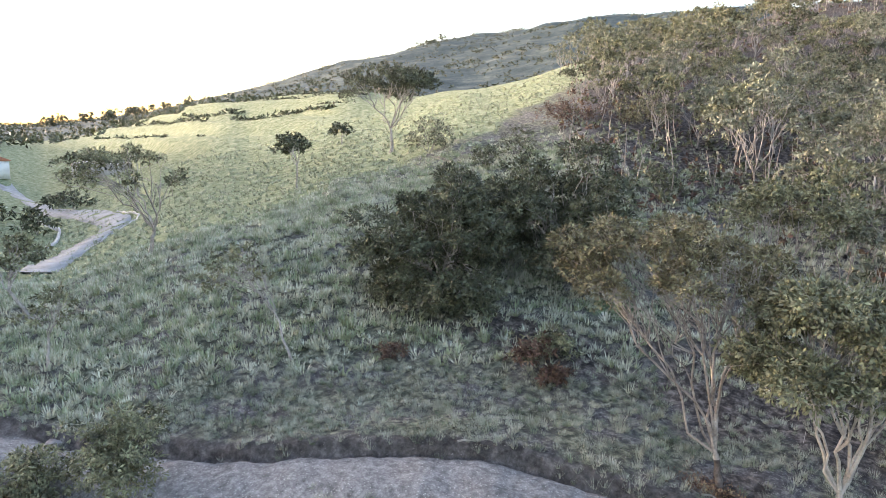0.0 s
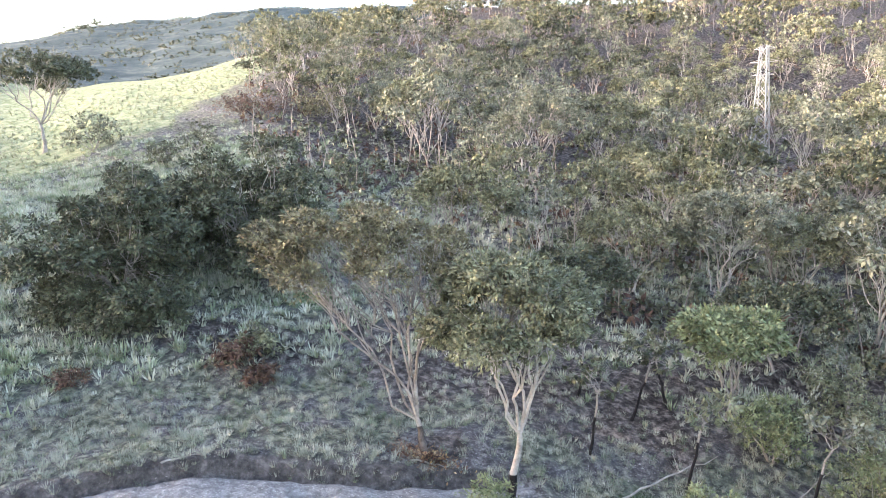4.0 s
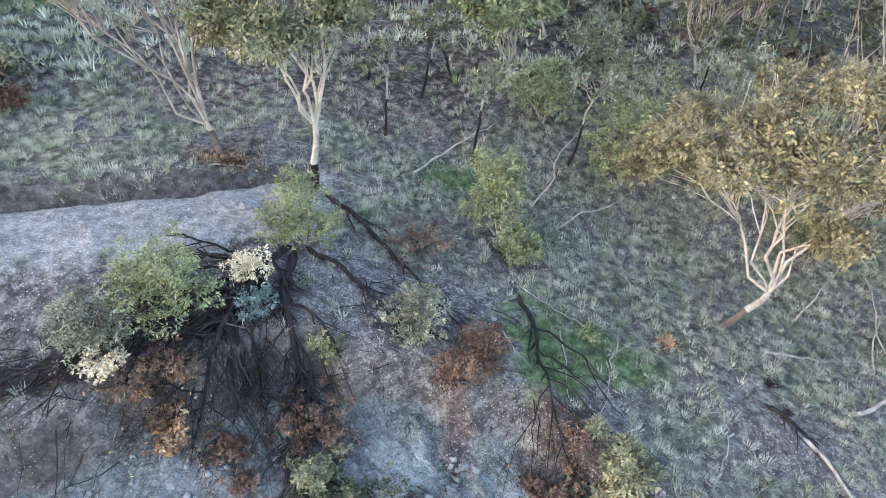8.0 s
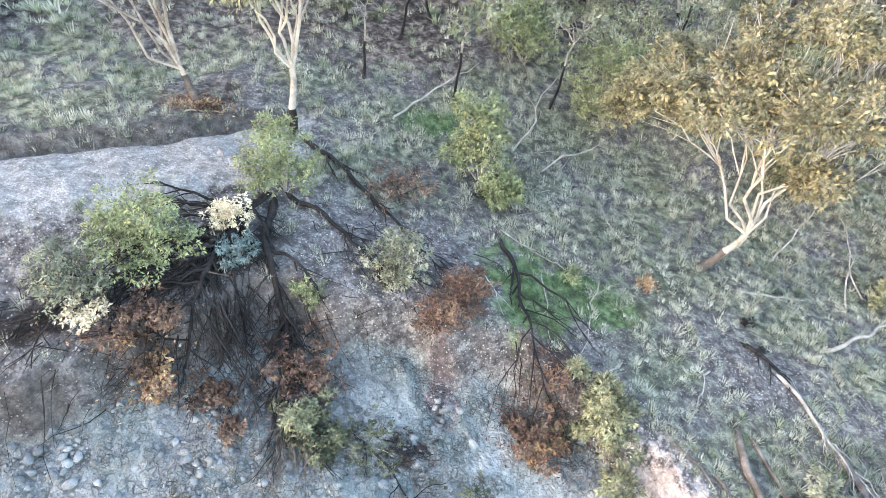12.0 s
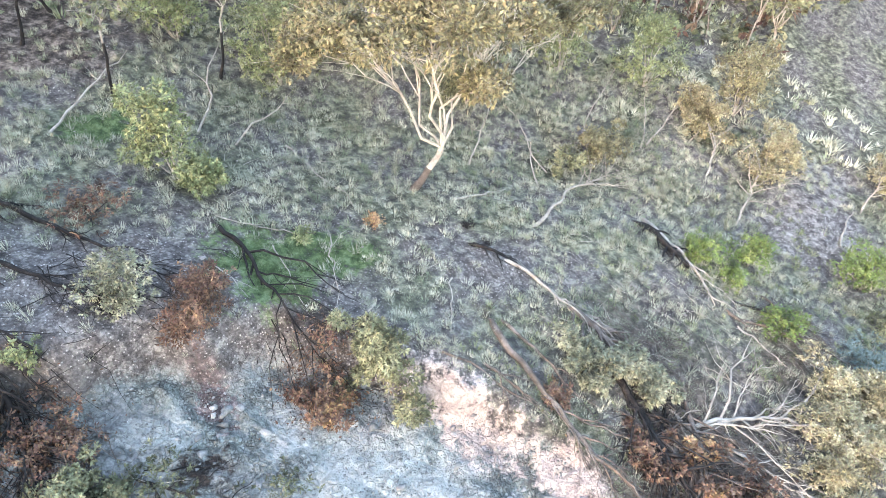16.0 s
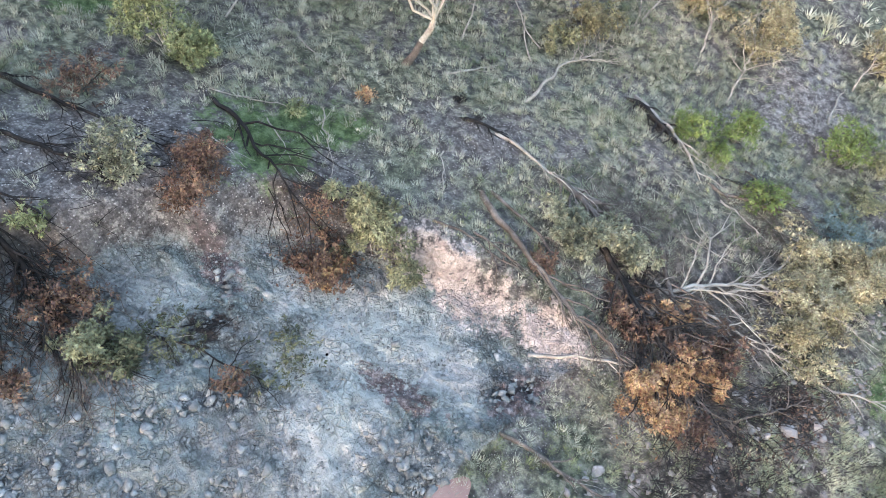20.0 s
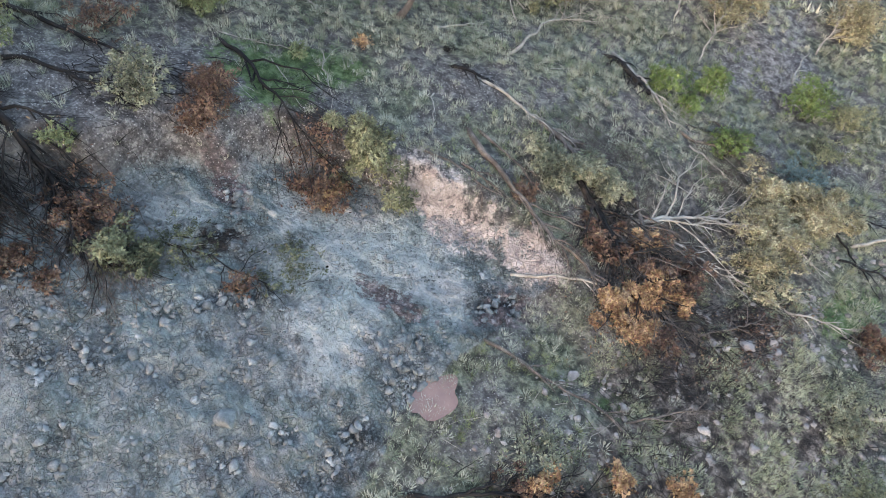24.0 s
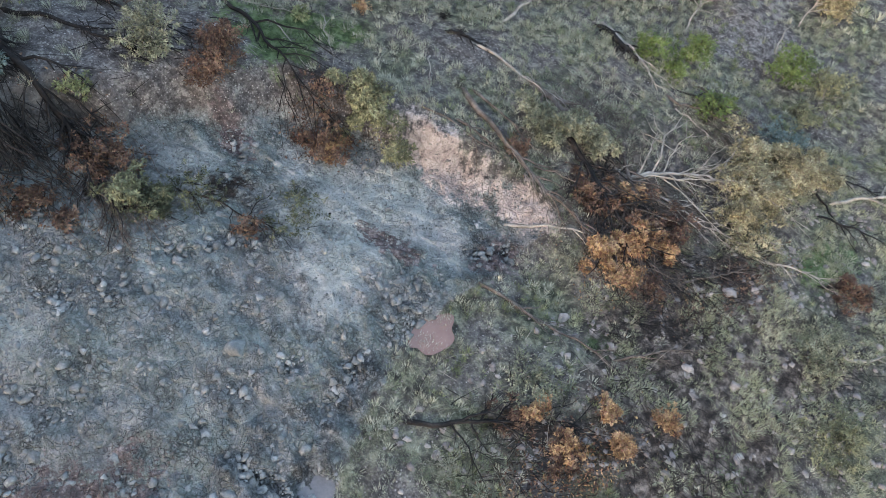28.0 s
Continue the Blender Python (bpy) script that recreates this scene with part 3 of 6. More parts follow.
def fallen_tree(name, label, x0, y0, x1, y1, seed, radius=0.14, bark=None, boughs=10, reach=2.0, spread=0.5, foliage=None, clumps=0, leaf=0.12, clump=0.5,
                start=0.35, rise=0.35, twigs=3, count=70, category="fallen tree", group="", taper=0.8, masses=(), via=()):
    """A tree lying on the slope from its butt to its tip, boughs fanned out towards the tip."""
    rng = np.random.default_rng(seed)
    at = on_ground(x0, y0)
    root = thing(name, at, label, category, group)
    n = 16
    u = np.linspace(0, 1, n)
    off = np.cumsum(rng.normal(0, 1, n))
    off -= off[0] + (off[-1] - off[0]) * u
    ln = math.hypot(x1 - x0, y1 - y0)
    tx, ty = (x1 - x0) / ln, (y1 - y0) / ln
    marks = np.array([(x0, y0), *via, (x1, y1)], float)
    run = np.concatenate([[0], np.cumsum(np.hypot(*np.diff(marks, axis=0).T))])
    bx, by = (np.interp(u, run / run[-1], marks[:, i]) for i in (0, 1))
    for _ in range(2 if via else 0):
        bx[1:-1], by[1:-1] = (bx[:-2] + 2 * bx[1:-1] + bx[2:]) / 4, (by[:-2] + 2 * by[1:-1] + by[2:]) / 4
    px, py = bx - ty * off * ln * 0.012, by + tx * off * ln * 0.012
    pz = height(px, py) + radius * 0.8 + rise * 0.35 * np.sin(math.pi * u)
    line = np.stack([px, py, pz], 1) - at
    rad = radius * (1 - taper * u)
    s = Soup()
    tip0, tip1 = line[0] * 2 - line[1], line[-1] * 2 - line[-2]
    snag = line[0] + (tip0 - line[0]) / np.linalg.norm(tip0 - line[0]) * radius * np.array([[2.6], [0.7]]) + rng.normal(0, 0.25, (2, 3)) * radius
    tube(s, np.concatenate([snag, line, [line[-1] + (tip1 - line[-1]) * 0.3]]), np.concatenate([[radius * 0.08, radius * 0.75], rad * rng.uniform(0.9, 1.1, n), [0.004]]), 8)
    part("trunk", s.mesh("trunk", bark or CHAR, True), root)
    cen = []
    for k in range(boughs):
        v = start + (1 - start) * (k + rng.random()) / boughs
        j = min(int(v * (n - 1)), n - 2)
        p = line[j] + (line[j + 1] - line[j]) * (v * (n - 1) - j)
        side = 1 if k % 2 else -1
        a = side * rng.uniform(0.15, 1.0) * spread * 1.6
        far = reach * rng.uniform(0.5, 1.15)
        dx, dy = tx * math.cos(a) - ty * math.sin(a), ty * math.cos(a) + tx * math.sin(a)
        ex, ey = p[0] + at[0] + dx * far, p[1] + at[1] + dy * far
        e = np.array([ex, ey, float(height(ex, ey)) + rng.uniform(0.03, rise)]) - at
        s = Soup()
        b = curve_between(rng, p, e, 0, 0.08, 7, up=0.05)
        r1 = radius * (1 - taper * v) * rng.uniform(0.35, 0.6) + 0.006
        tube(s, b, r1 * (1 - 0.8 * np.linspace(0, 1, 7)) + 0.004, 5)
        bough = part("bough", s.mesh("bough", bark or CHAR, True), root)
        for _ in range(twigs):
            q = rng.integers(1, 6)
            t2 = a + rng.normal(0, 0.5)
            fx, fy = b[q, 0] + at[0] + (tx * math.cos(t2) - ty * math.sin(t2)) * far * 0.45, b[q, 1] + at[1] + (ty * math.cos(t2) + tx * math.sin(t2)) * far * 0.45
            g = np.array([fx, fy, float(height(fx, fy)) + rng.uniform(0.03, rise * 0.8)]) - at
            s = Soup()
            tube(s, curve_between(rng, b[q], g, 0, 0.1, 5), np.linspace(r1 * 0.5, 0.004, 5), 3)
            part("twig", s.mesh("twig", bark or CHAR, True), bough)
            cen.append(g)
        cen.append(e)
    if clumps:
        pick = np.array(cen)[rng.choice(len(cen), clumps, replace=clumps > len(cen))] + [0, 0, clump * 0.5]
        v, f = leaves(rng, pick, clump * rng.uniform(0.6, 1.2, clumps), count, leaf, 0.6)
        part("foliage", mesh_from("foliage", v, f, foliage), root)
    for mx, my, wide, tall, mat, many, what in masses:
        puffs = 16
        c = np.stack([mx + rng.normal(0, wide * 0.24, puffs), my + rng.normal(0, wide * 0.24, puffs), rng.uniform(0.15, 0.85, puffs) * tall], 1)
        c[:, 2] += height(c[:, 0], c[:, 1])
        v, f = leaves(rng, c - at, wide * 0.2 * rng.uniform(0.5, 1.3, puffs), many * 4 // puffs, leaf * 0.85, 0.75, 0.6, 0.9)
        part("foliage", mesh_from("foliage", v, f, mat), root, what)
    return root


def stick(name, label, x0, y0, x1, y1, seed, radius=0.035, wood=None, lift=0.0, forks=1, group="fallen branches", sag=0.05):
    rng = np.random.default_rng(seed)
    a, b = on_ground(x0, y0, radius), on_ground(x1, y1, radius + lift)
    n = 9
    line = curve_between(rng, a, b, 0, sag, n)
    g = height(line[:, 0], line[:, 1]) + radius * 0.6
    line[:, 2] = np.maximum(line[:, 2], g)
    line -= a
    root = thing(name, a, label, "branch", group)
    s = Soup()
    tube(s, line, radius * (1 - 0.65 * np.linspace(0, 1, n)), 6)
    part("stem", s.mesh("stem", wood or DEAD, True), root)
    for k in range(forks):
        j = rng.integers(3, 7)
        d = (line[j + 1] - line[j]) / (np.linalg.norm(line[j + 1] - line[j]) + 1e-9)
        t = rng.choice((-1, 1)) * rng.uniform(0.4, 0.9)
        e2 = line[j] + np.array([d[0] * math.cos(t) - d[1] * math.sin(t), d[1] * math.cos(t) + d[0] * math.sin(t), 0]) * np.linalg.norm(b - a) * rng.uniform(0.15, 0.35)
        e2[2] = float(height(e2[0] + a[0], e2[1] + a[1])) - a[2] + 0.05
        s = Soup()
        tube(s, curve_between(rng, line[j], e2, 0, 0.08, 5), np.linspace(radius * 0.5, 0.006, 5), 4)
        part("side_shoot", s.mesh("side_shoot", wood or DEAD, True), root)
    return root


def tussocks(rng, x, y, size, blades, width=0.035, spread=0.75):
    """Tufts of bent blades at the places x, y: one soup of triangles."""
    n = len(x)
    z = height(x, y)
    b = blades
    base = np.repeat(np.stack([x, y, z], 1), b, 0)
    sz = np.repeat(size, b)
    a = rng.uniform(0, 2 * math.pi, n * b)
    r = np.sqrt(rng.random(n * b))
    root = base + np.stack([np.cos(a), np.sin(a), 0 * a], 1) * (r * sz * 0.25)[:, None]
    root[:, 2] -= 0.03
    out = np.clip(spread * rng.random(n * b) ** 0.7 * 1.25 + rng.normal(0, 0.06, n * b), 0, 1.45)
    h = sz * 0.62 * rng.uniform(0.7, 1.15, n * b)
    tip = root + np.stack([np.cos(a) * np.sin(out), np.sin(a) * np.sin(out), np.cos(out)], 1) * h[:, None]
    side = np.stack([-np.sin(a), np.cos(a), 0 * a], 1) * (width * (0.5 + sz))[:, None]
    v = np.stack([root - side, root + side, tip], 1).reshape(-1, 3)
    f = np.arange(3 * n * b).reshape(-1, 3)
    return v, f


def pebbles(rng, x, y, size, flat=0.6):
    """Small sharp chips: jittered octahedra."""
    unit = np.array([(1, 0, 0), (-1, 0, 0), (0, 1, 0), (0, -1, 0), (0, 0, 1), (0, 0, -1)], float)
    faces = np.array([(0, 2, 4), (2, 1, 4), (1, 3, 4), (3, 0, 4), (2, 0, 5), (1, 2, 5), (3, 1, 5), (0, 3, 5)])
    n = len(x)
    v = unit[None] * rng.uniform(0.5, 1.2, (n, 6, 1)) + rng.normal(0, 0.18, (n, 6, 3))
    v[..., 2] *= flat
    a = rng.uniform(0, 6.28, n)
    ca, sa = np.cos(a)[:, None], np.sin(a)[:, None]
    v = np.stack([v[..., 0] * ca - v[..., 1] * sa, v[..., 0] * sa + v[..., 1] * ca, v[..., 2]], -1) * np.asarray(size)[:, None, None] * 0.5
    v = v + np.stack([x, y, height(x, y) + np.asarray(size) * 0.12], 1)[:, None]
    return v.reshape(-1, 3), (faces[None] + np.arange(n)[:, None, None] * 6).reshape(-1, 3)


def stones(rng, x, y, size, sink=0.5, flat=0.7):
    """Angular lumps: jittered octahedra cut finer, one soup of triangles."""
    base = np.array([(1, 0, 0), (-1, 0, 0), (0, 1, 0), (0, -1, 0), (0, 0, 1), (0, 0, -1)], float)
    tri = np.array([(0, 2, 4), (2, 1, 4), (1, 3, 4), (3, 0, 4), (2, 0, 5), (1, 2, 5), (3, 1, 5), (0, 3, 5)])
    more, faces, seen = list(base), [], {}
    for t in tri:
        m = []
        for p, q in ((t[0], t[1]), (t[1], t[2]), (t[2], t[0])):
            key = (min(p, q), max(p, q))
            if key not in seen:
                w = base[p] + base[q]
                seen[key] = len(more)
                more.append(w / np.linalg.norm(w))
            m.append(seen[key])
        faces += [(t[0], m[0], m[2]), (m[0], t[1], m[1]), (m[2], m[1], t[2]), (m[0], m[1], m[2])]
    unit, faces = np.array(more), np.array(faces)
    n, k = len(x), len(unit)
    v = unit[None] * rng.uniform(0.42, 1.2, (n, k, 1))
    sc = rng.uniform(0.65, 1.3, (n, 1, 3)) * np.array([1, 1, flat])
    v = v * sc
    a = rng.uniform(0, 6.28, n)
    ca, sa = np.cos(a)[:, None], np.sin(a)[:, None]
    v = np.stack([v[..., 0] * ca - v[..., 1] * sa, v[..., 0] * sa + v[..., 1] * ca, v[..., 2]], -1) * np.asarray(size)[:, None, None] * 0.5
    z = height(x, y) + np.asarray(size) * (0.5 * flat - sink * 0.5)
    v = v + np.stack([x, y, z], 1)[:, None]
    return v.reshape(-1, 3), (faces[None] + np.arange(n)[:, None, None] * k).reshape(-1, 3)

# ---- ground ----
EDGE_Y = (-12, -3, 1.4, 3.0, 4.4, 5.2, 6.2, 8.0, 30)
EDGE_X = (-6, -3.6, -2.4, -0.9, 1.6, 4.4, 9.6, 10.4, 12)


def spot(x, y, cx, cy, rx, ry, turn=0.0):
    c, s = math.cos(radians(turn)), math.sin(radians(turn))
    w = min(rx, ry)
    x, y = x + 0.45 * w * ripple(x, y, 1.9 * w, cx) + 0.25 * ripple(x, y, 0.7, cy), y + 0.45 * w * ripple(y, x, 1.7 * w, cy) + 0.25 * ripple(y, x, 0.6, cx)
    u, v = (x - cx) * c + (y - cy) * s, -(x - cx) * s + (y - cy) * c
    return 1 - smooth(0.4, 1.3, np.hypot(u / rx, v / ry) + 0.25 * ripple(x, y, 0.45, 3))


def masks(x, y):
    d, az = np.hypot(x, y), np.degrees(np.arctan2(x, y))
    c = scarp_side(x, y)
    rock = smooth(0.1, 0.9, c) * smooth(-0.4, 0.6, np.interp(y, EDGE_Y, EDGE_X) - x + 0.5 * ripple(x, y, 3, 8)) * smooth(-45, -30, x)
    s = track_side(x, y)
    dust = smooth(-3.2, -1.0, s) * smooth(2.0, 1.5, s) * smooth(-3.6, -5.2, x) * smooth(70, 45, d)
    dust = np.maximum(dust, np.maximum(spot(x, y, 29.2, 11.4, 2.8, 3.4), spot(x, y, 33.6, 14.6, 2.6, 2.6)) * 0.4)
    lush = np.maximum.reduce([spot(x, y, 3.6, 17.6, 1.9, 2.6), spot(x, y, 5.2, 18.0, 2.2, 1.4) * 0.8, spot(x, y, 6.4, 17.3, 1.7, 0.9), spot(x, y, 8.8, 1.4, 1.0, 0.8), spot(x, y, 9.8, -0.6, 0.8, 1.0), spot(x, y, 0.5, 27, 1.8, 1.2),
                              spot(x, y, 9.2, -5, 1.2, 1.6), spot(x, y, 20.5, -0.5, 2.2, 1.0), spot(x, y, -20, 37, 3, 2) * 0.7])
    pink = np.maximum(spot(x, y, 7.2, 10.4, 1.0, 2.3, 28), spot(x, y, 9.2, 7.5, 0.9, 1.6, 30))
    plum = np.maximum.reduce([spot(x, y, 0.3, 14.2, 0.6, 1.1), spot(x, y, 3.4, 8.0, 0.5, 1.5, 30), spot(x, y, -10.5, 4.4, 4.0, 1.4), spot(x, y, 7.0, 6.2, 1.3, 0.7), spot(x, y, 12, 1.5, 2.0, 0.8) * 0.8, spot(x, y, 8.8, -4, 0.6, 2.5, 25) * 0.8])
    bank = (smooth(1.3, 1.6, s) * smooth(2.6, 2.1, s) * smooth(-4.6, -6.0, x) * smooth(60, 40, d))
    bank = np.maximum(bank, smooth(-0.45, -0.1, c) * smooth(1.0, 0.45, c) * smooth(-1, -5, x) * smooth(-30, -22, x) * np.clip(0.6 + 0.4 * ripple(x, y, 2.3, 19), 0, 1))
    crest = np.interp(az, (-180, -75, -66, -60, -50, -40, -34, -28), (900, 62, 58, 60, 72, 88, 118, 150))
    field = smooth(0, 14, d - crest + 6 * ripple(x, y, 22, 9)) * smooth(-27, -33, az) * np.where(az < -46, smooth(560, 440, d), smooth(420, 300, d))
    far = np.where(az < -46, smooth(420, 560, d), smooth(260, 420, d))
    wood = smooth(45, 75, d) * smooth(-34, -28, az)
    tuft = (1 - rock) * (1 - dust) * (1 - np.clip(pink + plum, 0, 1)) * (1 - 0.75 * smooth(3.5, 0.5, np.hypot(x - 11.6, y - 15))) * (1 - 0.8 * smooth(4.6, 2.0, np.hypot(x - 29.2, y - 11.6)))
    # Brown leaf litter under the gums, darkened to hold their shade too.
    shaded_litter = (1 - rock) * np.maximum.reduce([spot(x, y, -10.5, 35, 8, 5.5), spot(x, y, -1.5, 35, 6, 5), spot(x, y, 8, 40, 9, 6), spot(x, y, -7, 45, 12, 5), spot(x, y, -21, 31, 6, 2.4), spot(x, y, -8.4, 26.4, 1.6, 1.2) * 0.8])
    tuft = tuft * (1 - 0.6 * shaded_litter) * (1 - 0.8 * smooth(4, 1.5, np.abs(c + 1.2)) * smooth(8, 5, x) * smooth(-20, -14, x)) * (1 - 0.6 * wood) * (1 - smooth(3.4, 1.6, np.hypot(x + 8, (y - 26.5) * 1.4)) * 0.7)
    grass = tuft * (0.55 + 0.5 * ripple(x, y, 7, 11)) * (1 - 0.5 * wood)
    # Burnt ground; the shade under fallen timber is painted in as well.
    burnt = np.maximum.reduce([spot(x, y, -7.6, 16.3, 2.6, 0.9, 20) * 0.5, spot(x, y, -5.2, 18.4, 0.7, 1.2) * 0.6, spot(x, y, -11.5, 14.3, 2.0, 0.8, 25) * 0.8, spot(x, y, 13.0, 5.2, 2.3, 2.8), spot(x, y, 4.0, 14.6, 0.8, 1.6) * 0.7,
                               spot(x, y, 14.6, 1.6, 3.2, 0.8) * 0.8, spot(x, y, 4.4, 0.0, 2.2, 0.8, -30) * 0.8, spot(x, y, -0.8, 12.2, 0.9, 0.8) * 0.8, spot(x, y, 15.0, 9.4, 0.7, 2.2, 20) * 0.7, spot(x, y, 12.2, 16.5, 0.3, 0.3)])
    chute = np.maximum.reduce([spot(x, y, 3.4, 10.0, 3.2, 2.6), spot(x, y, 1.0, 7.6, 1.5, 2.4, -30), spot(x, y, 5.6, 7.6, 1.6, 1.6), spot(x, y, -5.8, 7.4, 1.2, 2.6, -25) * 0.45, spot(x, y, -1.6, 13.6, 1.0, 1.0), spot(x, y, 2.2, 12.6, 0.9, 1.2), spot(x, y, -9.0, 10.0, 1.6, 2.4, -20) * 0.7])
    # Scree low down; other terms only darken a ledge and the western rock.
    scree = np.maximum(smooth(6.6, 4.4, y - 0.30 * x + 0.8 * ripple(x, y, 3.6, 14)) * (0.65 + 0.6 * ripple(x, y, 4.2, 15)) * smooth(-22, -14, x), np.maximum(spot(x, y, -1.6, 9.9, 1.8, 0.5, -20) * 0.8, smooth(0, -8, x - 0.3 * y) * (0.38 + 0.2 * ripple(x, y, 3.0, 16))))
    return {"bank": bank, "chute": chute * rock * 0.9, "scree": scree * rock, "burnt": burnt * 0.95, "mould": np.maximum.reduce([wood * (1 - field) * (1 - far), (1 - rock) * spot(x, y, 11, -2.0, 9, 5.0) * 0.9, (1 - rock) * spot(x, y, 16, 7, 6, 7) * 0.6, shaded_litter]), "rock": rock, "dust": dust, "lush": lush, "pink": pink, "plum": plum, "field": field * (1 - far), "far": far, "grass": np.clip(grass, 0, 1), "tuft": np.clip(tuft, 0, 1)}


def build_ground():
    radii = np.concatenate([np.linspace(0.05, 34, 230), 34 * np.geomspace(1.012, 130, 190)])
    seg = 520
    a = np.linspace(0, 2 * math.pi, seg, endpoint=False)
    cx, cy = 2.0, 10.0
    r, t = np.meshgrid(radii, a, indexing="ij")
    x, y = cx * np.exp(-r / 200) + r * np.sin(t), cy * np.exp(-r / 200) + r * np.cos(t)
    z = height(x, y)
    mk = masks(x, y)
    rub = mk["rock"] * (0.35 + 0.65 * smooth(8.5, 5.0, y - 0.25 * x)) * np.clip(np.hypot(x - 2.9, y - 4.4) - 1.2, 0, 1)
    shake = 0.2 * ripple(x, y, 0.9, 3)
    near = smooth(26, 20, np.hypot(x, y - 8))
    z = z + near * (mk["rock"] * (0.25 + 0.75 * np.clip(mk["scree"], 0, 1)) * (1 - 0.9 * mk["chute"]) * (0.55 * lumps(x + shake, y - shake, 0.95, 1) + 0.34 * lumps(x - shake, y, 0.5, 2) - 0.35) * np.clip(np.hypot(x - 2.9, y - 4.4) - 1.2, 0, 1)
                    + (1 - mk["rock"]) * 0.06 * lumps(x, y + shake, 0.55, 3))
    z = z + rub * (0.30 * (0.4 - np.abs(ripple(x, y, 3.4, 12))) + 0.16 * (0.35 - np.abs(ripple(x, y, 1.5, 13))))
    verts = np.stack([x, y, z], -1).reshape(-1, 3)
    i, j = np.meshgrid(np.arange(len(radii) - 1), np.arange(seg), indexing="ij")
    i, j = i.ravel(), j.ravel()
    k = (j + 1) % seg
    faces = np.stack([i * seg + j, i * seg + k, (i + 1) * seg + k, (i + 1) * seg + j], 1)[:, ::-1]
    me = mesh_from("ground", verts, faces, GROUND, True)
    for name, v in mk.items():
        if name != "tuft":
            at = me.attributes.new(name, "FLOAT", "POINT")
            at.data.foreach_set("value", v.astype(np.float32).ravel())
    return tagged(new("ground", me), "dry stony hillside with thin grass, a grey rock slip and far green fields", "hillside", kind="structure")


ground = build_ground()

# ---- grass ----
def scatter(rng, n, x0, x1, y0, y1, keep):
    x, y = rng.uniform(x0, x1, n), rng.uniform(y0, y1, n)
    k = rng.random(n) < keep(x, y)
    return x[k], y[k]


def grass_patch(name, label, seed, n, box, keep, low, high, blades, mat, width=0.0085, spread=1.0):
    rng = np.random.default_rng(seed)
    x, y = scatter(rng, n, *box, keep)
    v, f = tussocks(rng, x, y, rng.uniform(low, high, len(x)), blades, width, spread)
    return tagged(new(name, mesh_from(name, v, f, mat)), label, "grass", kind="stuff")


def dry(x, y):
    m = masks(x, y)
    return m["tuft"] * (1 - 0.8 * smooth(6, 1, y - 0.15 * x) * smooth(1, 4, x)) * (1 - 0.5 * m["lush"]) * (1 - m["field"]) * np.clip(0.7 + 0.6 * ripple(x, y, 6, 20), 0, 1)


grass_patch("silvery_tussocks", "pale silvery-green dry grass tussocks dotting the stony slope", 1, 24000, (-40, 40, -8, 38), lambda x, y: dry(x, y) * smooth(40, 35, np.hypot(x, y)), 0.32, 0.66, 44, GRASS_GREY, 0.011, 0.72)
grass_patch("green_tussocks", "grey-green grass tussocks among the dry ones", 2, 13000, (-40, 40, -8, 38), lambda x, y: dry(x, y) * smooth(40, 35, np.hypot(x, y)) * np.clip(0.45 + 0.7 * ripple(x, y, 11, 21) + 0.4 * smooth(12, 22, x), 0, 1), 0.32, 0.66, 44, GRASS_GREEN, 0.011, 0.72)
grass_patch("upper_tussocks", "coarse pale tussock grass on the upper hillside", 3, 46000, (-70, 40, 10, 95), lambda x, y: dry(x, y) * smooth(33, 40, np.hypot(x, y)) * smooth(95, 60, np.hypot(x, y)) * (1 - 0.75 * smooth(10, 22, x)), 0.5, 1.05, 20, GRASS_PALE, 0.034, 0.95)
grass_patch("upper_green_tussocks", "green tussock grass on the upper hillside", 4, 34000, (-75, 40, 8, 95), lambda x, y: dry(x, y) * smooth(33, 40, np.hypot(x, y)) * smooth(100, 60, np.hypot(x, y)) * (1 - 0.75 * smooth(10, 22, x)) * np.clip(0.35 + 0.6 * ripple(x, y, 17, 22) + 0.5 * smooth(-10, -40, x), 0, 1), 0.5, 1.1, 20, GRASS_UPLAND, 0.034, 0.95)
grass_patch("lush_grass", "fresh bright green grass in damp hollows", 5, 60000, (-4, 24, -9, 29), lambda x, y: masks(x, y)["lush"] * 0.3, 0.16, 0.36, 18, GRASS_LUSH, 0.016)
grass_patch("field_tussocks", "sunlit yellow-green rough grass on the field", 6, 16000, (-170, -40, 20, 160), lambda x, y: masks(x, y)["field"] * smooth(190, 90, np.hypot(x, y)), 0.4, 0.9, 8, GRASS_STRAW, 0.08)

grass_patch("straw_tussocks", "yellowed grass tufts among rubble and scrub", 7, 4400, (7, 27, -11, 4), lambda x, y: (1 - masks(x, y)["rock"]) * np.clip(0.2 + 1.3 * ripple(x, y, 5, 41) + 0.5 * spot(x, y, 14.5, -2.5, 4.0, 3.0), 0, 1), 0.3, 0.65, 40, GRASS_STRAW, 0.010, 0.9)
grass_patch("deep_green_tussocks", "deep green grass and herbs on the damp lower slope", 8, 5200, (1, 30, -10, 14), lambda x, y: (1 - masks(x, y)["rock"]) * (1 - masks(x, y)["pink"]) * np.clip(0.25 + 0.9 * ripple(x, y, 4.5, 42), 0, 1) * (1 - 0.7 * smooth(7, 9, x) * smooth(3.5, 1.5, y)), 0.2, 0.55, 36, LEAF_FRESH, 0.012, 0.9)

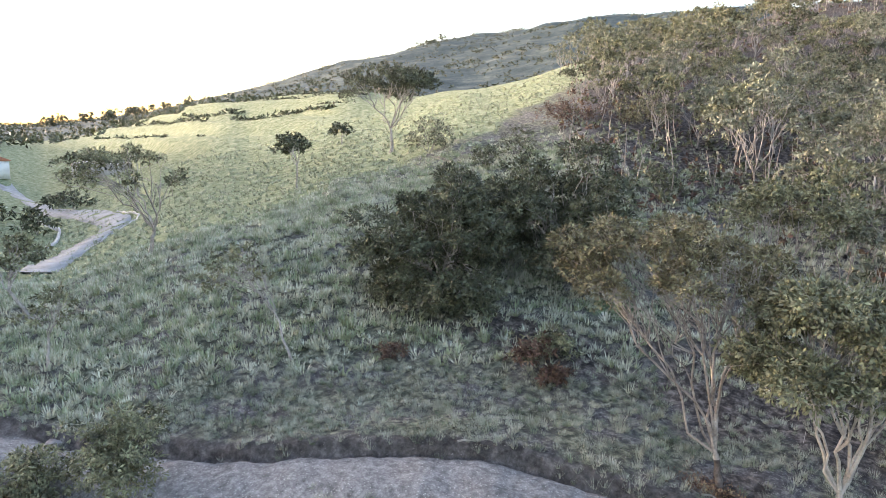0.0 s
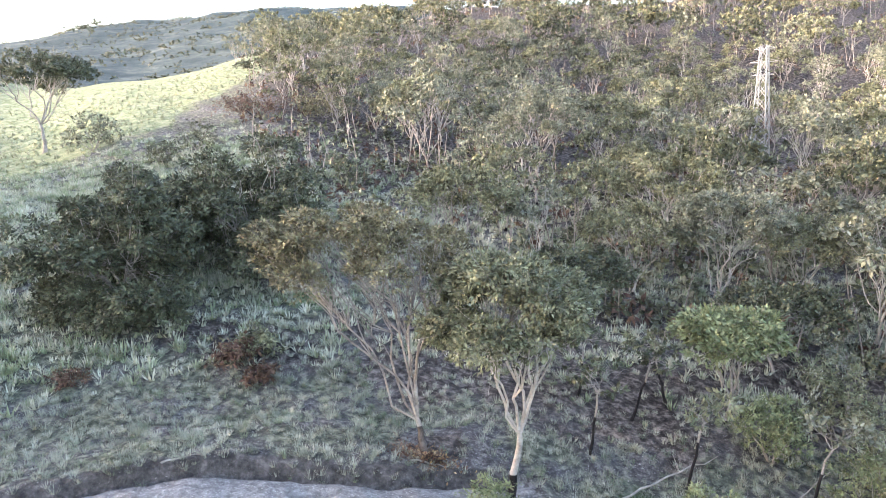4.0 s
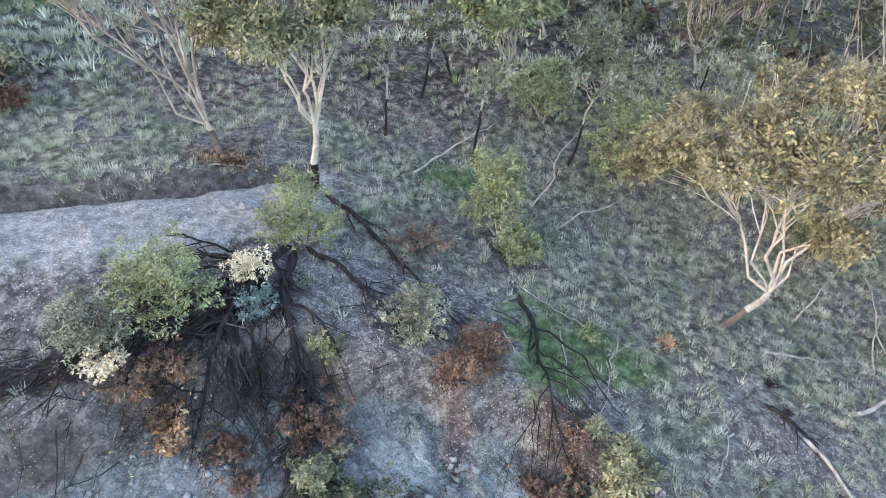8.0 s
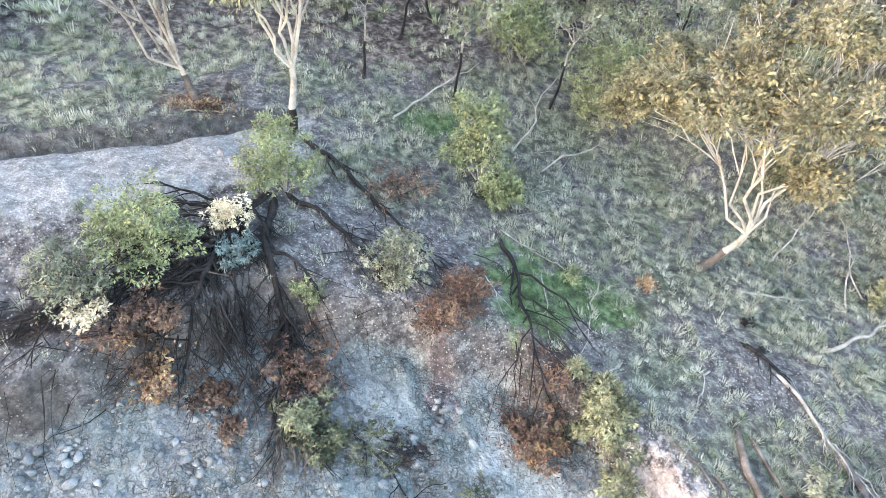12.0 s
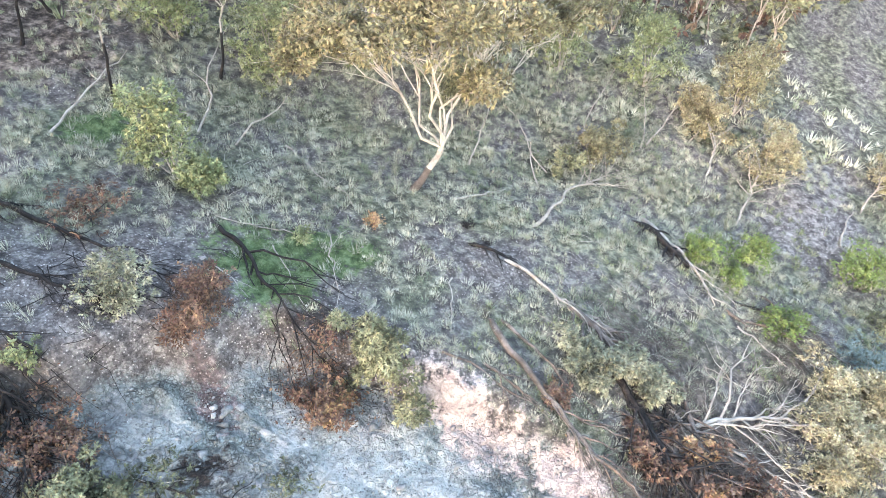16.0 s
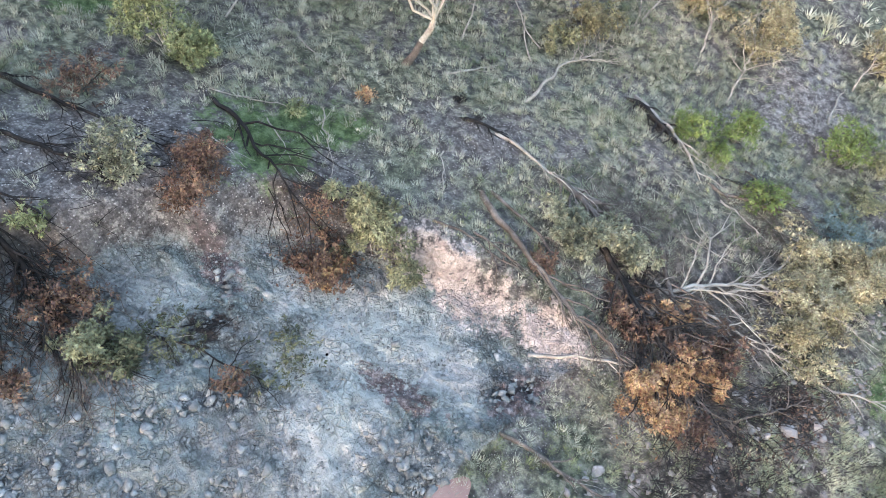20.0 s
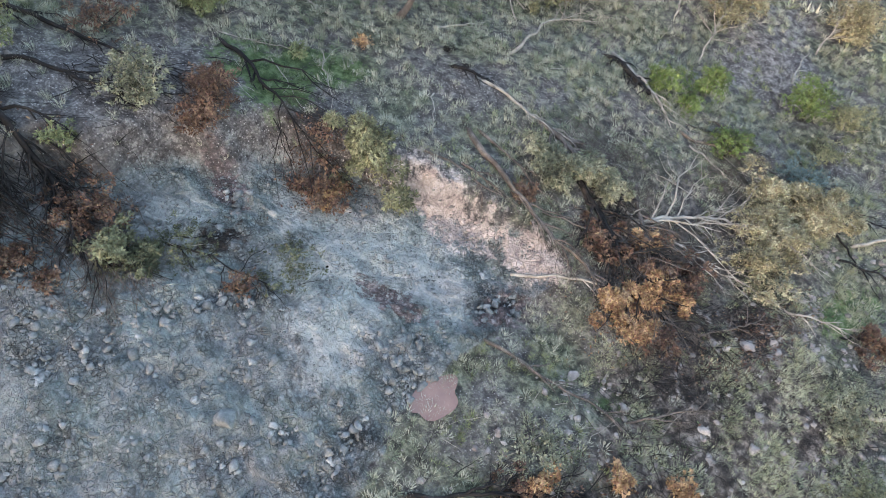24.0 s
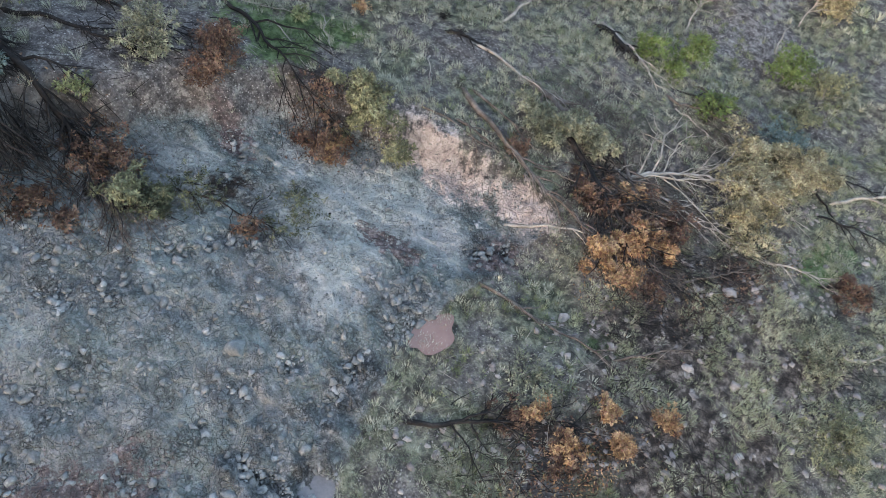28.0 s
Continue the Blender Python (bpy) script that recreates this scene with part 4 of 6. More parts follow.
# ---- standing trees ----
gum_tree("white_gum", "tall white-barked gum with a dense olive crown and charred foot", "tree", on_ground(-5.2, 24.6), 10.3, 11, (0.0, 0.4, 2.8, 2.8, 0.52, 1.0), 0.26, (0.35, 0.2), 6, 42, 900, 0.125, 1.05, 0.17, BARK_PALE, LEAF_OLIVE, 0.4, 7, bare=8, twigs=5)
gum_tree("spreading_gum", "tan-barked gum with a wide sparse umbrella crown leaning over the bank", "tree", on_ground(-8.85, 25.2), 10.7, 12, (-3.0, 1.0, 5.0, 3.6, 0.60, 1.0), 0.13, (-0.35, 0.1), 7, 40, 640, 0.115, 0.9, 0.16, BARK_TAN, LEAF_TAN, 0.85, 7, bare=24, twigs=5, base_bark=BROWNWOOD)
gum_tree("golden_gum", "broad cream-limbed gum with a golden-olive crown above the slope", "tree", on_ground(11.0, 20.5), 10.8, 13, (2.8, 1.6, 6.6, 4.6, 0.36, 1.0), 0.14, (1.7, 0.2), 7, 58, 800, 0.125, 1.1, 0.18, BARK_PALE, LEAF_TAN, 0.5, 7, bare=16, twigs=5, base_bark=BROWNWOOD)
for k, (x, y, tall, wide, off, mat, lab) in enumerate((
        (-29.0, 30.6, 8.6, 4.7, 0.0, LEAF_DARK, "dense dark green evergreen tree with foliage down to the grass"),
        (-26.0, 38.7, 9.7, 4.6, 1.2, LEAF_DARK, "dark green evergreen tree with gaps showing grey limbs"),
        (-32.5, 37.5, 7.0, 3.6, 0.0, LEAF_DARK, "dark green evergreen tree behind taller ones"))):
    gum_tree("evergreen_tree", lab, "tree", on_ground(x, y), tall, 40 + k, (off, 0, wide, wide * 0.9, 0.15, 1.0), 0.16, (0.3, 0), 7, 54, 640, 0.17, 1.4, 0.22, BARK_GREY, mat, 0, 6, low=0.75, bare=12)
HERO = (
    (-1.5, 48.5, 6.5, 4.4, BARK_PALE, LEAF_OLIVE), (4.4, 47.4, 8.6, 3.6, BARK_PALE, LEAF_GREY), (9.0, 49.1, 6.6, 4.2, BARK_PALE, LEAF_OLIVE), (15.1, 64.2, 7.6, 5.0, BARK_TAN, LEAF_TAN),
    (-2.4, 71.1, 6.4, 3.6, BARK_PALE, LEAF_OLIVE), (-11.1, 66.4, 11.8, 4.6, BARK_TAN, LEAF_GREY), (3.4, 34.2, 6.1, 2.1, BARK_GREY, LEAF_FRESH), (15.0, 38.0, 7.5, 3.4, BARK_GREY, LEAF_GREY),
    (-14.0, 46.0, 7.6, 4.0, BARK_GREY, LEAF_OLIVE), (1.0, 57.0, 8.5, 4.0, BARK_PALE, LEAF_OLIVE), (24.7, 46.4, 9.0, 4.8, BARK_PALE, LEAF_TAN), (-5.0, 40.5, 5.5, 3.0, BARK_GREY, LEAF_DARK), (25.0, 58.0, 9.0, 4.6, BARK_PALE, LEAF_OLIVE), (6.5, 40.5, 5.0, 3.0, BARK_GREY, LEAF_DARK))
for k, (x, y, tall, wide, bark, mat) in enumerate(HERO):
    gum_tree("gum_tree", "slender gum with forking pale limbs and a flat-topped crown", "tree", on_ground(x, y), tall, 60 + k, (0.1 * wide, 0.2 * wide, wide, wide * 0.85, 0.5, 1.0), 0.17, (0.3 * (-1) ** k, 0.2), 7, 24, 400, 0.17, 1.15, 0.13, bark, mat, 0.3, 6, "gums on the hillside", bare=4)
gum_tree("field_gum", "lone spreading gum at the edge of the sunlit field", "tree", on_ground(-73.7, 68.6), 12.4, 81, (0, 0, 7.8, 7, 0.55, 1.0), 0.28, (-0.5, 0.3), 6, 34, 460, 0.22, 1.6, 0.25, BARK_GREY, LEAF_DARK, 0, 6, bare=10)
gum_tree("field_gum", "small dark gum on the bright grass slope", "tree", on_ground(-69.4, 49.0), 6.9, 82, (-0.3, 0, 1.9, 1.9, 0.55, 1.0), 0.4, (0.2, 0), 4, 18, 80, 0.3, 0.8, 0.12, BARK_GREY, LEAF_DARK, 0, 5)
gum_tree("field_gum", "small round gum on the bright grass slope", "tree", on_ground(-96.3, 77.8), 4.2, 83, (0, 0, 1.7, 1.7, 0.3, 1.0), 0.3, (0, 0), 4, 14, 80, 0.3, 0.8, 0.12, BARK_GREY, LEAF_DARK, 0, 5)
shrub("gum_sapling", "pale olive young gum by the field edge", "sapling", on_ground(-62.5, 64.9), 5.0, 4.6, 88, LEAF_GREY, 2200, 0.22, 6, BARK_GREY, "", 16)
gum_tree("hillside_gum", "thin-crowned dark gum standing above the valley road", "tree", on_ground(-58.0, 25.7), 9.8, 84, (-0.8, -1.8, 5.2, 5.0, 0.5, 1.0), 0.22, (0.2, 0.4), 7, 26, 260, 0.16, 1.0, 0.2, BARK_GREY, LEAF_OLIVE, 0, 6, bare=14)
gum_tree("hillside_gum", "half-bare gum leaning on the grass slope", "tree", on_ground(-48.8, 14.1), 6.4, 85, (-1.2, -1.5, 2.6, 2.6, 0.45, 1.0), 0.4, (-0.6, -1.4), 5, 20, 90, 0.22, 0.8, 0.16, BARK_GREY, LEAF_OLIVE, 0, 6, bare=6)
gum_tree("hillside_gum", "sparse leaning sapling on the grass slope", "tree", on_ground(-29.9, 20.6), 6.6, 86, (-4.2, -0.6, 2.4, 1.8, 0.35, 1.0), 0.35, (-1.8, 0.1), 4, 18, 60, 0.16, 0.7, 0.08, BARK_GREY, LEAF_OLIVE, 0, 5, bare=6)
gum_tree("hillside_gum", "sparse gum at the edge of the track", "tree", on_ground(-41.1, 12.1), 4.6, 87, (-0.5, 0.4, 1.8, 1.8, 0.4, 1.0), 0.35, (-0.5, 0.3), 4, 16, 70, 0.16, 0.7, 0.1, BARK_GREY, LEAF_OLIVE, 0, 5, bare=4)
for k, (x, y, wide, tall, mat) in enumerate(((5.3, 32.3, 2.6, 3.6, LEAF_FRESH), (8.8, 29.0, 3.2, 4.6, LEAF_FRESH), (10.2, 31.5, 3.4, 5.0, LEAF_OLIVE), (15.2, 33.3, 3.4, 5.0, LEAF_GREY), (8.8, 35.3, 2.8, 4.6, LEAF_OLIVE), (13.0, 30.0, 3.2, 4.2, LEAF_FRESH),
                                             (2.3, 23.6, 2.0, 4.0, LEAF_FRESH), (3.0, 22.4, 1.3, 1.6, LEAF_FRESH), (19.0, 30.0, 3.6, 5.5, LEAF_FRESH), (22.5, 33.0, 3.6, 5.0, LEAF_OLIVE), (24.5, 27.0, 3.0, 5.0, LEAF_FRESH), (28.5, 24.0, 3.2, 5.2, LEAF_FRESH), (32.0, 20.0, 3.2, 4.6, LEAF_TAN), (30.5, 29.0, 3.6, 6.0, LEAF_OLIVE), (17.5, 26.0, 2.4, 3.0, LEAF_OLIVE))):
    shrub("gum_sapling", "bushy young gum with drooping yellow-green leaves", "sapling", on_ground(x, y), wide, tall, 100 + k, mat, 6000, 0.11, 6, BARK_GREY, "young gums", 34, 0.9)

# ---- bushes round the slip ----
for x, y, wide, tall, mat, count, lab, cat in (
        (-5.0, 20.6, 2.3, 2.6, LEAF_FRESH, 2400, "yellow-green resprouting gum bush at the end of the track", "bush"),
        (-8.6, 16.9, 2.6, 2.5, LEAF_FRESH, 2600, "dense green gum bush on the lip of the slip", "bush"),
        (-10.5, 15.3, 1.8, 1.9, LEAF_GREY, 1500, "grey-green gum bush on the lip of the slip", "bush"),
        (-3.9, 16.4, 0.9, 0.9, LEAF_FRESH, 500, "small green seedling bush in gravel", "bush"),
        (-0.9, 17.0, 1.9, 1.9, LEAF_GREY, 1500, "pale green young gum bush on gravel", "bush"),
        (1.2, 16.3, 1.6, 1.3, LEAF_RUST, 1300, "rust-brown scorched bush on gravel", "bush"),
        (0.2, 15.7, 1.3, 0.7, LEAF_RUST, 800, "low rust-brown scorched bush", "bush"),
        (-0.9, 21.7, 2.4, 0.6, LEAF_RUST, 700, "low rust-red dead scrub in grass", "bush"),
        (-6.4, 18.2, 1.1, 1.5, LEAF_CREAM, 700, "bush of bleached cream dead leaves", "bush"),
        (-6.1, 17.2, 1.2, 0.7, LEAF_BLUE, 600, "low blue-green gum regrowth", "bush"),
        (-10.0, 14.6, 1.1, 0.6, LEAF_CREAM, 450, "bush of pale dead leaves on the slip edge", "bush"),
        (5.3, 18.5, 0.6, 0.5, LEAF_FRESH, 260, "tiny bright green shrub in grass", "bush"),
        (8.3, 18.8, 0.7, 0.3, LEAF_GOLD, 160, "small patch of orange dead leaves", "bush"),
        (21.5, 12.8, 1.4, 1.3, LEAF_BRIGHT, 900, "round bright green shrub", "shrub"), (23.6, 11.6, 1.7, 1.6, LEAF_BRIGHT, 1200, "round olive-green shrub in grass", "shrub"),
        (28.6, 8.9, 2.1, 1.9, LEAF_BRIGHT, 1700, "large round bright green shrub", "shrub"), (21.7, 11.2, 1.1, 0.9, LEAF_BRIGHT, 600, "small bright green shrub", "shrub"), (29.6, 7.0, 1.8, 1.6, LEAF_OLIVE, 1100, "round olive-green shrub in grass", "shrub"),
        (21.5, 8.2, 1.5, 1.3, LEAF_BRIGHT, 900, "light green regrowth by dead branches", "shrub"), (24.5, 5.5, 2.0, 0.9, LEAF_BLUE, 900, "low blue-grey gum regrowth", "shrub"), (27.2, 6.2, 1.6, 0.9, LEAF_OLIVE, 700, "low olive shrub in grass", "shrub"),
        (16.6, -3.6, 2.2, 1.0, LEAF_GREY, 1100, "low yellowish-green scrub on rubble", "shrub"), (14.2, -6.0, 2.4, 1.0, LEAF_OLIVE, 1100, "low green scrub on rubble", "shrub"), (18.5, -7.0, 2.6, 1.1, LEAF_OLIVE, 1200, "low green scrub on rubble", "shrub"),
        (5.0, 1.2, 2.0, 0.6, LEAF_GREY, 800, "low grey-green herbage by the puddle", "shrub"), (0.7, 10.5, 2.0, 0.3, LEAF_DARK, 450, "dark trailing plant on rock", "shrub"), (-0.9, 10.2, 1.0, 0.5, LEAF_RUST, 350, "rusty dead spray on rock", "shrub"),
        (-6.0, 12.5, 0.7, 0.5, LEAF_RUST, 260, "clump of brown dead leaves on rock", "bush"), (-2.0, 12.4, 1.8, 0.4, LEAF_DARK, 500, "dark green sprawling shrub under fallen wood", "shrub"), (12.0, 17.6, 0.5, 0.25, CHAR, 60, "black burnt tuft on gravel", "bush"),
        (-26.5, 10.0, 3.2, 3.6, LEAF_OLIVE, 2600, "olive gum bush beside the track", "bush"), (-29.0, 7.8, 3.0, 1.8, LEAF_OLIVE, 2000, "olive gum bush beside the track", "bush"), (-25.6, 8.4, 2.2, 1.9, LEAF_OLIVE, 1100, "low olive bush beside the track", "bush"),
        (-20.25, 29.0, 2.2, 1.2, LEAF_RUST, 700, "rusty dead bush below the evergreens", "bush"), (-18.6, 28.4, 1.4, 0.9, LEAF_RUST, 500, "red-brown dead bush around a burnt stump", "bush"), (-26.7, 24.6, 1.4, 0.6, LEAF_RUST, 300, "low rusty dead bush in grass", "bush"), (-20.0, 30.0, 3.0, 1.4, LEAF_OLIVE, 900, "straggling olive scrub below the evergreens", "bush"),
        (-50.0, 80.0, 7.5, 3.0, LEAF_RUST, 2200, "wide rusty-brown scorched bush", "bush"), (-43.0, 85.0, 7.5, 3.0, LEAF_TAN, 2200, "wide tan-brown scorched bush", "bush"), (-48.0, 64.4, 3.8, 3.2, LEAF_DARK, 900, "round dark green bush", "bush"), (-46.8, 57.3, 2.8, 2.8, LEAF_DARK, 800, "round dark green bush", "bush"), (-28.1, 60.4, 3.0, 2.8, LEAF_DARK, 900, "round dark green bush on pale grass", "bush")):
    shrub("bush" if cat == "bush" else "shrub", lab, cat, on_ground(x, y), wide, tall, int(abs(x * 31 + y * 17) * 10) % 9973, mat, count * 3 if abs(y) < 26 else count * 2, (0.085 if x > -20 else 0.13) if abs(y) < 26 else 0.17, 5, CHAR if mat in (LEAF_RUST, LEAF_CREAM) else BARK_GREY, "", 26, 0.8)

# ---- fallen timber ----
fallen_tree("burnt_fallen_tree", "black burnt gum fallen down the slip with rusty dead leaves", -5.6, 20.0, -7.6, 14.2, 201, 0.15, CHAR, 34, 2.8, 0.8, None, 0, 0.10, 0.4, 0.08, 0.6, 5,
            masses=((-8.6, 14.1, 2.4, 0.8, LEAF_RUST, 1100, "rust-red dead leaves"), (-8.3, 13.7, 1.1, 0.9, LEAF_GOLD, 500, "golden dead leaves"), (-6.6, 13.6, 1.6, 0.5, LEAF_RUST, 500, "rust-red dead leaves")))
fallen_tree("burnt_fallen_tree", "black burnt gum fallen over the scarp with a half-dead crown", -5.3, 19.8, -4.2, 12.4, 202, 0.16, CHAR, 24, 2.2, 0.55, None, 0, 0.10, 0.4, 0.25, 0.5, 4,
            masses=((-4.0, 12.8, 1.8, 0.9, LEAF_OLIVE, 1100, "olive living leaves"), (-4.3, 14.3, 2.2, 0.8, LEAF_RUST, 900, "rust-brown dead leaves"), (-3.2, 12.3, 1.2, 0.7, LEAF_DARK, 600, "dark green leaves")))
fallen_tree("burnt_fallen_tree", "black burnt limb-covered trunk along the slip edge", -7.5, 17.6, -13.5, 13.2, 203, 0.13, CHAR, 14, 2.4, 0.6, None, 0, start=0.15, rise=0.3, twigs=4)
for k, (x1, y1) in enumerate(((-9.4, 15.0), (-8.4, 14.6), (-6.6, 13.8), (-5.6, 14.2), (-10.6, 16.4))):
    fallen_tree("burnt_fallen_branch", "black burnt limb fanned over the slip edge", -5.9 - 0.3 * k, 19.2 - 0.2 * k, x1, y1, 260 + k, 0.065, CHAR, 8, 1.5, 0.5, None, 0, start=0.25, rise=0.35, twigs=3, category="branch", group="burnt limbs")
fallen_tree("burnt_fallen_tree", "thin black burnt trunk lying on gravel", -4.8, 20.3, -0.6, 16.8, 204, 0.10, CHAR, 7, 1.3, 0.4, None, 0, start=0.2, rise=0.2)
fallen_tree("burnt_fallen_tree", "thin black burnt trunk beside the gum's foot", -4.5, 23.9, 0.6, 17.6, 205, 0.11, CHAR, 9, 1.4, 0.4, None, 0, start=0.1, rise=0.25)
fallen_tree("burnt_fallen_tree", "black burnt tree fallen in green grass with olive and rusty crown", 2.8, 20.0, 3.9, 13.6, 206, 0.09, CHAR, 14, 3.2, 0.75, None, 0, 0.11, 0.4, 0.22, 0.45, 3,
            masses=((3.3, 12.9, 1.7, 0.8, LEAF_RUST, 800, "rust-brown dead leaves"), (3.4, 12.4, 1.1, 0.7, LEAF_GOLD, 500, "orange dead leaves"), (5.1, 12.7, 2.8, 1.6, LEAF_OLIVE, 3000, "olive living leaves")))
fallen_tree("burnt_fallen_tree", "black burnt stump end lying on gravel", 11.55, 16.5, 12.7, 15.0, 227, 0.10, CHAR, 5, 0.9, 0.7, None, 0, start=0.1, rise=0.2)
fallen_tree("fallen_gum", "thin bleached gum stem curving through grass", 12.4, 15.3, 14.9, 9.2, 207, 0.075, DEAD, 11, 1.7, 0.55, None, 0, start=0.3, rise=0.4, twigs=3, via=((13.0, 14.6), (13.4, 12.9), (14.0, 11.2)))
fallen_tree("fallen_gum", "splintered brown log in tall grass", 13.3, 12.3, 13.8, 9.4, 228, 0.14, BROWNWOOD, 12, 1.5, 0.6, None, 0, start=0.0, rise=0.4, twigs=3, taper=0.4)
fallen_tree("fallen_gum", "brown fallen gum with grey-green leaves still on it", 9.9, 12.8, 11.8, 3.8, 208, 0.13, BROWNWOOD, 16, 2.2, 0.5, None, 0, 0.11, 0.4, 0.35, 0.5, 4, via=((10.45, 8.9),),
            masses=((12.0, 10.2, 1.9, 1.3, LEAF_GREY, 2000, "grey-green leaves"), (13.6, 8.6, 2.0, 1.2, LEAF_GREY, 1900, "grey-green leaves"), (11.0, 4.2, 1.5, 0.8, LEAF_GOLD, 1700, "golden dead leaves"), (13.4, 3.7, 1.4, 0.9, LEAF_GOLD, 1600, "golden dead leaves"), (12.2, 3.8, 1.0, 0.9, LEAF_GOLD, 900, "golden dead leaves"), (11.3, 3.0, 1.5, 0.6, LEAF_GOLD, 900, "golden dead leaves"), (11.8, 2.2, 1.7, 0.5, LEAF_RUST, 500, "rust-brown dead leaves"), (13.9, 5.9, 1.0, 0.6, LEAF_GOLD, 350, "golden dead leaves"), (10.2, 9.6, 1.0, 0.4, LEAF_RUST, 300, "rust-brown dead leaves")))
fallen_tree("fallen_gum", "split brown trunk beside its twin", 10.35, 12.7, 11.2, 8.6, 229, 0.08, BROWNWOOD, 5, 1.2, 0.4, None, 0, start=0.4, rise=0.3)
fallen_tree("burnt_fallen_tree", "dark burnt boughs fallen in a tangle", 13.0, 9.5, 12.6, 2.0, 209, 0.14, CHAR, 26, 2.6, 0.8, None, 0, start=0.1, rise=0.6, twigs=6)
fallen_tree("fallen_gum", "brown dead gum boughs in a dense tangle", 15.4, 8.2, 12.0, 2.6, 220, 0.10, BROWNWOOD, 24, 2.4, 0.8, None, 0, start=0.1, rise=0.7, twigs=6, masses=((14.2, 4.2, 2.2, 0.9, LEAF_RUST, 900, "rust-brown dead leaves"), (12.4, 6.4, 1.8, 0.7, LEAF_RUST, 700, "rust-brown dead leaves")))
fallen_tree("fallen_gum", "pale fallen gum with a tan leafy crown", 14.0, 6.9, 20.6, 3.6, 210, 0.09, DEAD, 22, 3.6, 0.62, None, 0, 0.10, 0.4, 0.06, 1.1, 5, via=((16.2, 6.0), (18.4, 4.8)),
            masses=((20.0, 3.6, 3.6, 1.6, LEAF_YELLOW, 4600, "tan-gold leaves"), (22.6, 3.6, 3.2, 1.9, LEAF_YELLOW, 3400, "tan-gold leaves"), (18.2, 2.6, 2.6, 1.0, LEAF_YELLOW, 1100, "tan-gold leaves"), (21.4, 5.0, 2.8, 1.6, LEAF_YELLOW, 1700, "tan-gold leaves")))
fallen_tree("fallen_gum", "fan of pale bare boughs on the slope", 13.9, 6.6, 17.6, 1.2, 230, 0.07, DEAD, 12, 2.2, 0.5, None, 0, start=0.15, rise=0.7, twigs=3, via=((16.1, 4.5),))
fallen_tree("fallen_gum", "broken pale fallen trunk in grass", 20.85, 15.7, 19.7, 10.4, 211, 0.12, DEAD, 6, 1.4, 0.5, None, 0, start=0.5, rise=0.3, via=((20.5, 12.6),))
# Black log added to fill in the dark hollow beside the pale trunk.
fallen_tree("burnt_fallen_tree", "black log added for the dark hollow under a pale trunk", 20.4, 15.4, 20.2, 12.4, 231, 0.16, CHAR, 9, 1.0, 0.8, None, 0, start=0.0, rise=0.3, taper=0.4)
fallen_tree("fallen_gum", "grey fallen boughs heaped in grass", 20.0, 9.8, 24.5, 4.8, 212, 0.09, BROWNWOOD, 14, 1.9, 0.8, None, 0, start=0.05, rise=0.35, twigs=4)
fallen_tree("fallen_gum", "white fallen gum forking into a thin olive crown", 15.0, 16.8, 21.4, 19.0, 213, 0.085, DEAD, 10, 3.0, 0.6, None, 0, 0.11, 0.4, 0.55, 1.2, 4, via=((17.5, 17.9), (19.4, 18.6)),
            masses=((22.0, 20.6, 2.8, 1.8, LEAF_TAN, 1500, "olive-gold leaves"), (19.6, 20.0, 2.0, 1.6, LEAF_OLIVE, 500, "olive leaves")))
for k, (x0, y0, x1, y1, wide) in enumerate(((25.5, 13.9, 30.8, 16.4, 3.4), (33.2, 11.8, 37.6, 12.4, 3.6), (26.6, 17.0, 30.2, 20.4, 2.8))):
    fallen_tree("leaning_sapling", "leaning pale sapling with yellowed leaves", x0, y0, x1, y1, 240 + k, 0.06, DEAD, 14, 2.4, 0.55, None, 0, 0.11, 0.4, 0.2, 1.8, 4, category="sapling", masses=((x1 - 0.6, y1 - 0.2, wide, 2.6, LEAF_YELLOW, 2200, "yellowed leaves"), (x1 - 2.0, y1 - 0.9, wide * 0.6, 1.6, LEAF_YELLOW, 500, "yellowed leaves")))
fallen_tree("fallen_gum", "pale trunk fallen at the edge of the grass", 23.8, 1.8, 29.5, 0.2, 215, 0.10, DEAD, 8, 1.8, 0.5, None, 0, start=0.3, rise=0.3)
fallen_tree("fallen_branch", "grey-brown dead branch lying by the puddle", 5.7, 5.4, 8.4, 0.0, 216, 0.085, BROWNWOOD, 10, 1.2, 0.5, None, 0, start=0.15, rise=0.25, category="branch")
fallen_tree("burnt_fallen_tree", "black burnt logs with rusty sprays on rubble", 0.6, 2.2, 5.6, -0.6, 217, 0.10, CHAR, 14, 1.8, 0.7, None, 0, 0.09, 0.4, 0.2, 0.4, 4,
            masses=((4.6, 0.4, 0.8, 0.8, LEAF_GOLD, 500, "orange dead leaves"), (5.0, -0.9, 1.0, 0.8, LEAF_GOLD, 500, "orange-brown dead leaves"), (4.5, -1.2, 1.0, 0.5, LEAF_RUST, 500, "rust-brown dead leaves"), (6.9, -0.9, 0.8, 0.9, LEAF_GOLD, 500, "orange dead leaves"), (6.6, -2.0, 0.9, 0.9, LEAF_GOLD, 600, "orange dead leaves"), (8.8, -2.2, 0.9, 0.6, LEAF_GOLD, 400, "orange-brown dead leaves"), (3.8, 0.6, 1.2, 0.4, LEAF_RUST, 400, "rust-brown dead leaves")))
fallen_tree("burnt_fallen_tree", "dark thin branches sprawled over rock", -2.5, 12.8, 0.2, 9.6, 218, 0.05, CHAR, 10, 1.3, 0.8, None, 0, start=0.1, rise=0.3, twigs=3)
